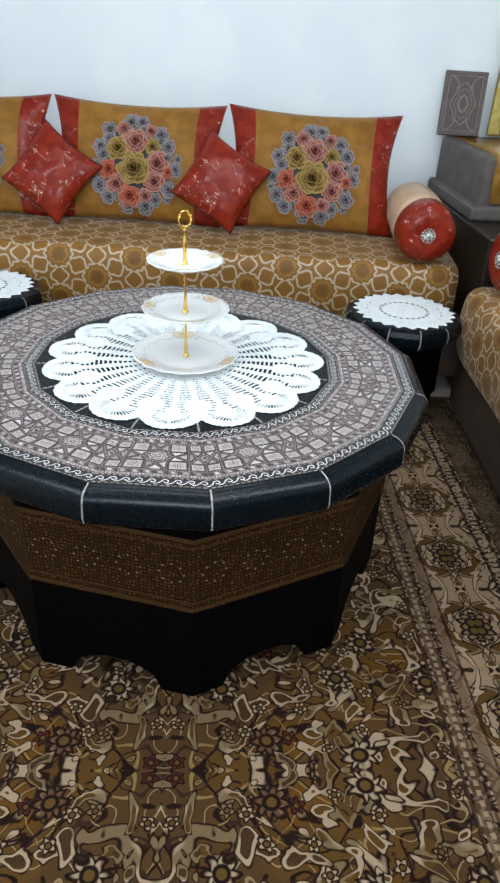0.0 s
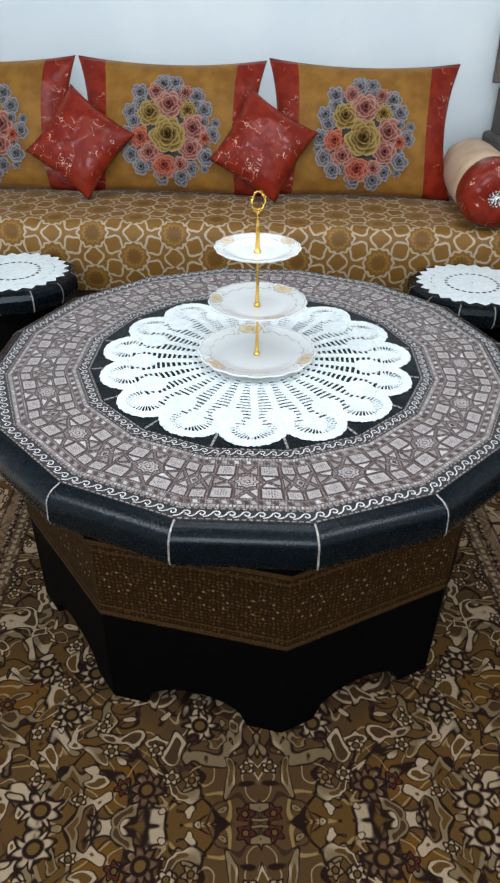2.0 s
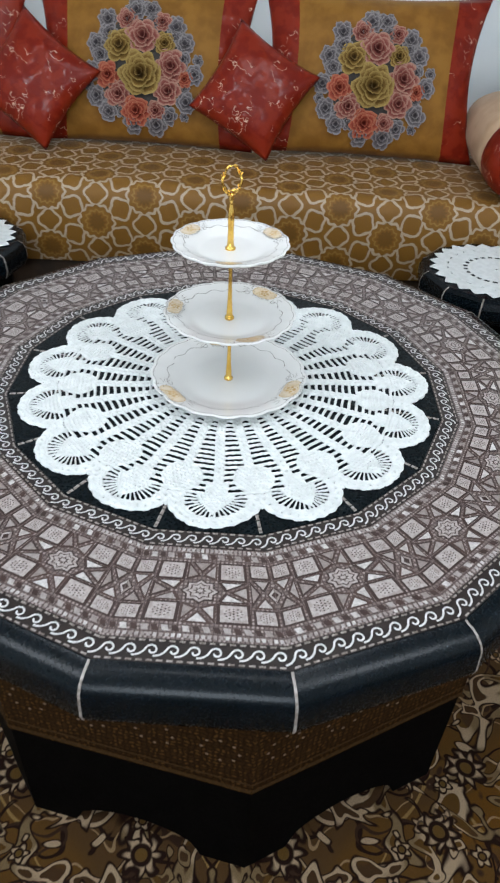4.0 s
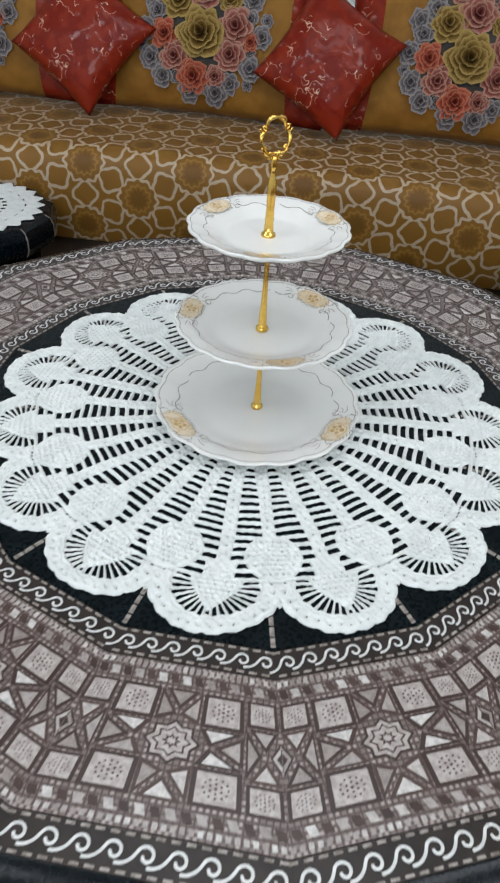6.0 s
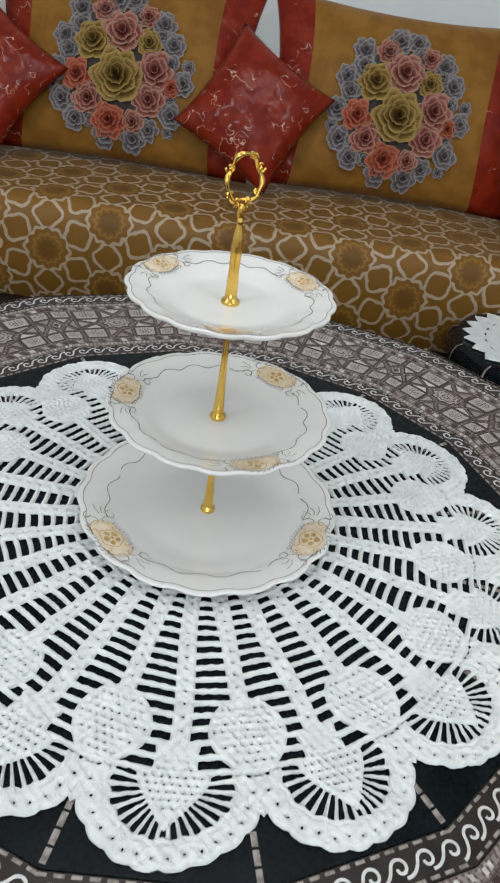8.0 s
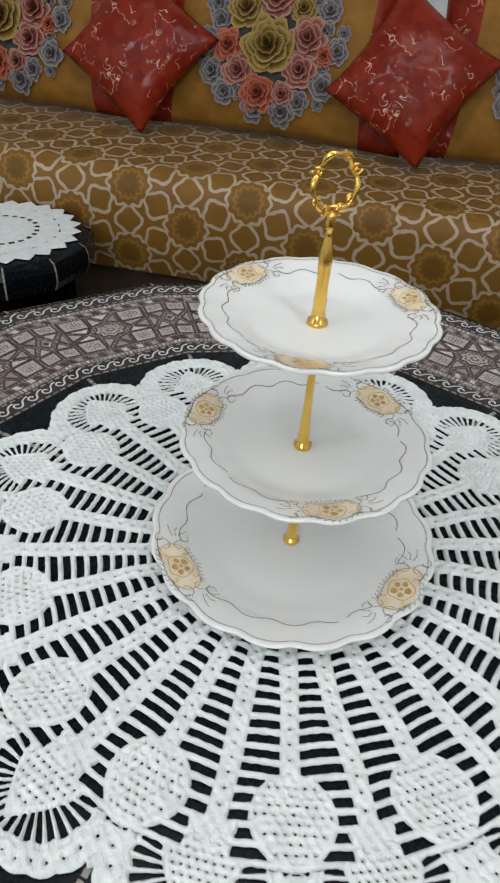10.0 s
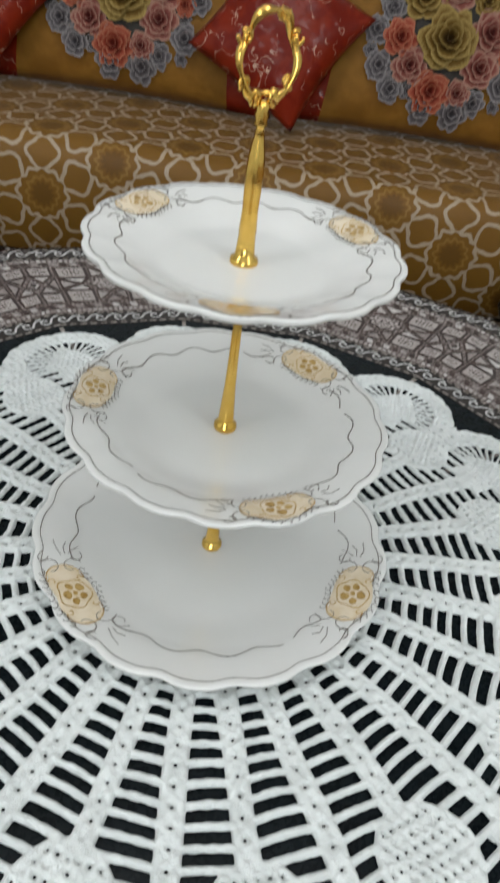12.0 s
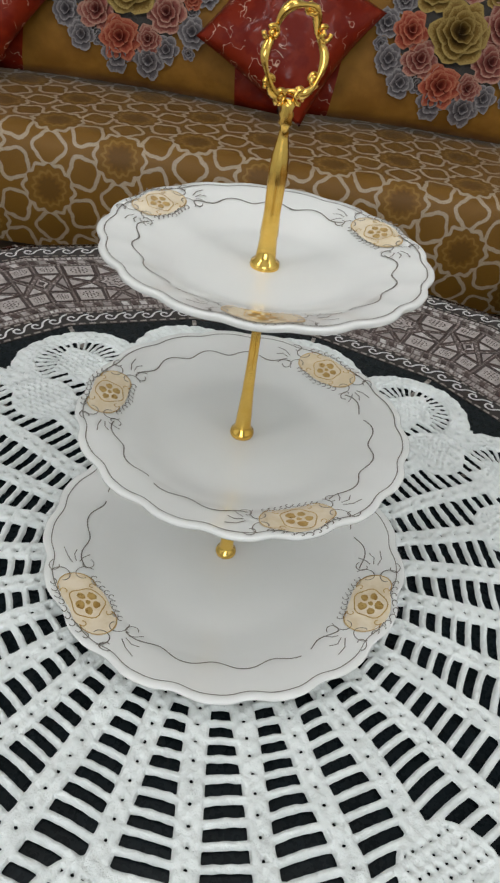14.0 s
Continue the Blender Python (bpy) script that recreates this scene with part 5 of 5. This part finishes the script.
Z1, Z2, Z3 = TZ + 0.0055, TZ + 0.1200, TZ + 0.2345
stand = thing("cake_stand", pose(STX, STY, 0), "three-tier ivory china cake stand with gold rod and ring", "cake stand")
serving_plate(stand, (0.0, 0.0, Z1), 0.1290, 17, radians(-88), [radians(a) for a in (-140, -20, 100)], "large scalloped ivory plate with gold medallions")
serving_plate(stand, (0.0, -0.001, Z2), 0.1030, 17, radians(-66), [radians(a) for a in (-66, 54, 175)], "medium scalloped ivory plate with gold medallions")
serving_plate(stand, (-0.002, -0.003, Z3 + 0.001), 0.0870, 17, radians(-90), [radians(a) for a in (-88, 35, 149)], "small scalloped ivory plate with gold medallions")


def rod(z0, z1, x, y, name):
    """A turned gold column with a flared foot and narrow waist."""
    h = z1 - z0
    prof = [(0.0086, 0.0), (0.0092, 0.0015), (0.0088, 0.004), (0.0066, 0.0055), (0.0060, 0.008), (0.0056, 0.016), (0.0053, 0.018), (0.0054, 0.019),
            (0.0043, h * 0.30), (0.0036, h * 0.50), (0.0034, h * 0.68), (0.0046, h * 0.90), (0.0052, h)]
    v, f = lathe([(r * 0.82, z0 + z) for r, z in prof], 20)
    ob = mesh_object(name, [(p[0] + x, p[1] + y, p[2]) for p in v], f, M_GOLD, stand, "polished gold rod", smooth=True)
    return ob


rod(Z1 + 0.006, Z2 + 0.002, 0.0, 0.0, "rod")
rod(Z2 + 0.006, Z3 + 0.002, -0.001, -0.003, "rod")


def handle():
    """Upper column, beaded neck and a looped ring with leaf scrolls."""
    x, y, z0 = -0.002, -0.005, Z3 + 0.006
    prof = [(0.0090, 0.0), (0.0095, 0.0015), (0.0090, 0.004), (0.0064, 0.0055), (0.0058, 0.012), (0.0054, 0.018), (0.0058, 0.0185), (0.0050, 0.030),
            (0.0055, 0.044), (0.0058, 0.050), (0.0050, 0.058), (0.0032, 0.066), (0.0026, 0.071), (0.0042, 0.0725), (0.0034, 0.0745), (0.0044, 0.0765), (0.0034, 0.0785), (0.0042, 0.0805), (0.0026, 0.083)]
    v, f = lathe([(r * 0.84, z0 + z) for r, z in prof], 20)
    col = mesh_object("upper_rod", [(p[0] + x, p[1] + y, p[2]) for p in v], f, M_GOLD, stand, "polished gold upper rod", smooth=True)
    zc = z0 + 0.083 + 0.0185
    pieces = []
    pts, radii = [], []
    for i in range(64):
        a = 2 * math.pi * i / 64 - math.pi / 2
        r = 0.0172 * (1 + 0.09 * math.cos(3 * a + math.pi / 2)) * (1 + 0.05 * math.cos(6 * a))
        pts.append((x + r * 0.86 * math.cos(a), y + 0.0015 * math.sin(3 * a), zc + r * 1.05 * math.sin(a)))
        radii.append(0.0017 + 0.0006 * math.cos(6 * a + 0.6))
    pieces.append(tube(pts, 0.0018, 8, True, radii))
    for a0, size in ((-1.9, 0.0065), (-1.2, 0.0065), (-2.5, 0.005), (-0.62, 0.005), (0.45, 0.0055), (2.7, 0.0055), (1.2, 0.004)):
        r = 0.0172
        cx, cz = x + r * 0.86 * math.cos(a0), zc + r * 1.05 * math.sin(a0)
        for s in (-1, 1):
            sp = [(cx + size * (1 - 0.5 * q / 9) * 0.6 * math.cos(a0 + s * (0.3 + 3.6 * q / 9)), y + 0.0012 * s, cz + size * (1 - 0.5 * q / 9) * 0.6 * math.sin(a0 + s * (0.3 + 3.6 * q / 9))) for q in range(10)]
            pieces.append(tube(sp, 0.0011, 6))
        bead, bf = lathe([(0.0004, -0.0018), (0.0018, 0), (0.0004, 0.0018)], 8)
        pieces.append(([(p[0] + cx, p[1] + y, p[2] + cz) for p in bead], bf))
    v, f = merge(*pieces)
    ob = mesh_object("ring_handle", v, f, M_GOLD, stand, "ornate looped gold ring handle", smooth=True)
    c = Vector((x, y, zc))
    ob.data.transform(Matrix.Translation(c) @ pose(0, 0, 0, 0, 0, 34) @ Matrix.Translation(-c))


handle()


# ---------------------------------------------------------------- corner cabinet and what stands on it
CABZ = 0.895
cab = thing("corner_cabinet", pose(0.783, 3.87, 0, 0, 0, 5.2), "corner cabinet covered in taupe velvet over dark base", "cabinet")
part("top_box", box_bm((0.0, -0.66, 0.67), (1.05, -0.05, CABZ), 0.02, 3), M_TAUPE, cab, "taupe velvet-covered box")
part("lip", box_bm((-0.03, -0.69, 0.65), (1.05, -0.04, 0.71), 0.018, 3), M_TAUPE, cab, "padded taupe lip")
part("base", box_bm((-0.03, -0.95, -0.012), (1.05, -0.06, 0.65), 0.01), M_DARKWOOD, cab, "dark wooden base")


def runner():
    verts, faces = [], []
    path = [(-0.05 - 0.02, CABZ + 0.003), (-0.35, CABZ + 0.004), (-0.64, CABZ + 0.003), (-0.655, CABZ + 0.001), (-0.668, CABZ - 0.012), (-0.671, CABZ - 0.06), (-0.675, CABZ - 0.175)]
    n = 20
    for y, z in path:
        for i in range(n + 1):
            xx = 0.045 + 0.93 * i / n
            verts.append((xx, y + 0.003 * math.sin(xx * 40) * (z < CABZ - 0.05), z))
    m = n + 1
    for k in range(len(path) - 1):
        for i in range(n):
            faces.append((k * m + i, (k + 1) * m + i, (k + 1) * m + i + 1, k * m + i + 1))
    ob = mesh_object("table_runner", verts, faces, M_OCHRE_SATIN, smooth=True)
    ob.matrix_world = cab.matrix_world
    mod = ob.modifiers.new("thickness", "SOLIDIFY")
    mod.thickness = 0.002
    return tagged(ob, "ochre satin runner draped over the corner cabinet", "runner")


runner()


def book():
    b = thing("book", Matrix.Translation((0.851, 3.79, CABZ + 0.006)) @ pose(0, 0, 0, -9, 0, -6), "brown leather-bound book with gilded medallion cover, standing upright", "book")
    w, h, d = 0.185, 0.265, 0.04
    part("cover", box_bm((-w / 2, -d / 2, 0), (w / 2, -d / 2 + 0.004, h), 0.0015), M_BOOK, b)
    part("cover", box_bm((-w / 2, d / 2 - 0.004, 0), (w / 2, d / 2, h), 0.0015), M_BOOK, b)
    part("spine", box_bm((-w / 2, -d / 2 + 0.004, 0), (-w / 2 + 0.005, d / 2 - 0.004, h)), M_BOOK, b)
    part("pages", box_bm((-w / 2 + 0.005, -d / 2 + 0.004, 0.004), (w / 2 - 0.004, d / 2 - 0.004, h - 0.004)), M_PAGES, b)
    v, f = [], []
    yy = -d / 2 - 0.0008

    def lay(x, z):
        return (x, yy, z + h / 2)
    for k, wd in ((0.93, 0.003), (0.80, 0.006)):
        a, c = w / 2 * k, h / 2 * (1 - (1 - k) * 0.7)
        ribbon([(-a, -c), (a, -c), (a, c), (-a, c)], wd, lay, v, f, closed=True)
    for r0, wd in ((1.0, 0.006), (0.72, 0.004), (0.40, 0.010)):
        ribbon([(0.050 * r0 * math.cos(q * math.pi / 20) * (1 + 0.12 * math.cos(q * math.pi / 20 * 6)), 0.082 * r0 * math.sin(q * math.pi / 20) * (1 + 0.08 * math.cos(q * math.pi / 20 * 8))) for q in range(40)], wd, lay, v, f, closed=True)
    for sx in (-1, 1):
        for sz in (-1, 1):
            ribbon([(sx * (0.070 - 0.045 * math.sin(q * math.pi / 16)), sz * (0.112 - 0.06 * (1 - math.cos(q * math.pi / 16)))) for q in range(9)], 0.006, lay, v, f)
    mesh_object("gilding", v, f, M_BOOKGOLD, b, "worn gilt medallion and borders")


book()


def leaning_mirror():
    m = thing("mirror", Matrix.Translation((1.237, 3.79, CABZ + 0.006)) @ pose(0, 0, 0, -4, 1.5, -4), "gilt-framed mirror leaning on the wall", "mirror")
    w, h = 0.50, 0.75
    for lo, hi in (((-w / 2, -0.02, 0), (-w / 2 + 0.055, 0.015, h)), ((w / 2 - 0.055, -0.02, 0), (w / 2, 0.015, h)),
                   ((-w / 2 + 0.055, -0.02, 0), (w / 2 - 0.055, 0.015, 0.055)), ((-w / 2 + 0.055, -0.02, h - 0.055), (w / 2 - 0.055, 0.015, h))):
        part("frame_bar", box_bm(lo, hi, 0.009, 3), M_GILT, m, "gilded wooden bar")
    part("glass", box_bm((-w / 2 + 0.05, -0.004, 0.05), (w / 2 - 0.05, 0.002, h - 0.05)), M_MIRROR, m, "mirror glass")


leaning_mirror()


def tea_set():
    t = thing("tray", pose(1.14, 3.49, CABZ + 0.007, 0, 0, 10), "oval silver tray on the runner", "tray")
    v, f = lathe([(0.14, 0.0), (0.15, 0.004), (0.16, 0.014), (0.163, 0.015), (0.158, 0.012), (0.14, 0.006), (0.02, 0.005)], 40)
    mesh_object("dish", [(p[0], p[1] * 0.75, p[2]) for p in v], f, M_SILVER, t, smooth=True)
    b = thing("gift_box", pose(1.145, 3.46, CABZ + 0.016, 0, 0, 8), "small pale white card box on the tray", "box")
    part("body", box_bm((-0.06, -0.045, 0), (0.06, 0.045, 0.085), 0.004), M_WHITEBOX, b)
    part("lid", box_bm((-0.063, -0.048, 0.085), (0.063, 0.048, 0.105), 0.004), M_WHITEBOX, b)
    rnd = random.Random(3)
    o = thing("silver_ornament", pose(1.02, 3.49, CABZ + 0.016), "silver leaf ornament beside the white box", "ornament")
    pieces = []
    for i in range(16):
        a, zz = rnd.uniform(0, 6.28), 0.02 + i * 0.011
        r = 0.03 * (1 - i / 26)
        bead, bf = lathe([(0.002, -0.008), (0.012, 0), (0.009, 0.008), (0.001, 0.012)], 8)
        pieces.append(([(p[0] + r * math.cos(a), p[1] + r * math.sin(a), p[2] + zz) for p in bead], bf))
    pieces.append(lathe([(0.03, 0.0), (0.032, 0.006), (0.012, 0.012), (0.006, 0.10), (0.004, 0.19)], 16))
    vv, ff = merge(*pieces)
    mesh_object("spray", vv, ff, M_SILVER, o, smooth=True)


tea_set()
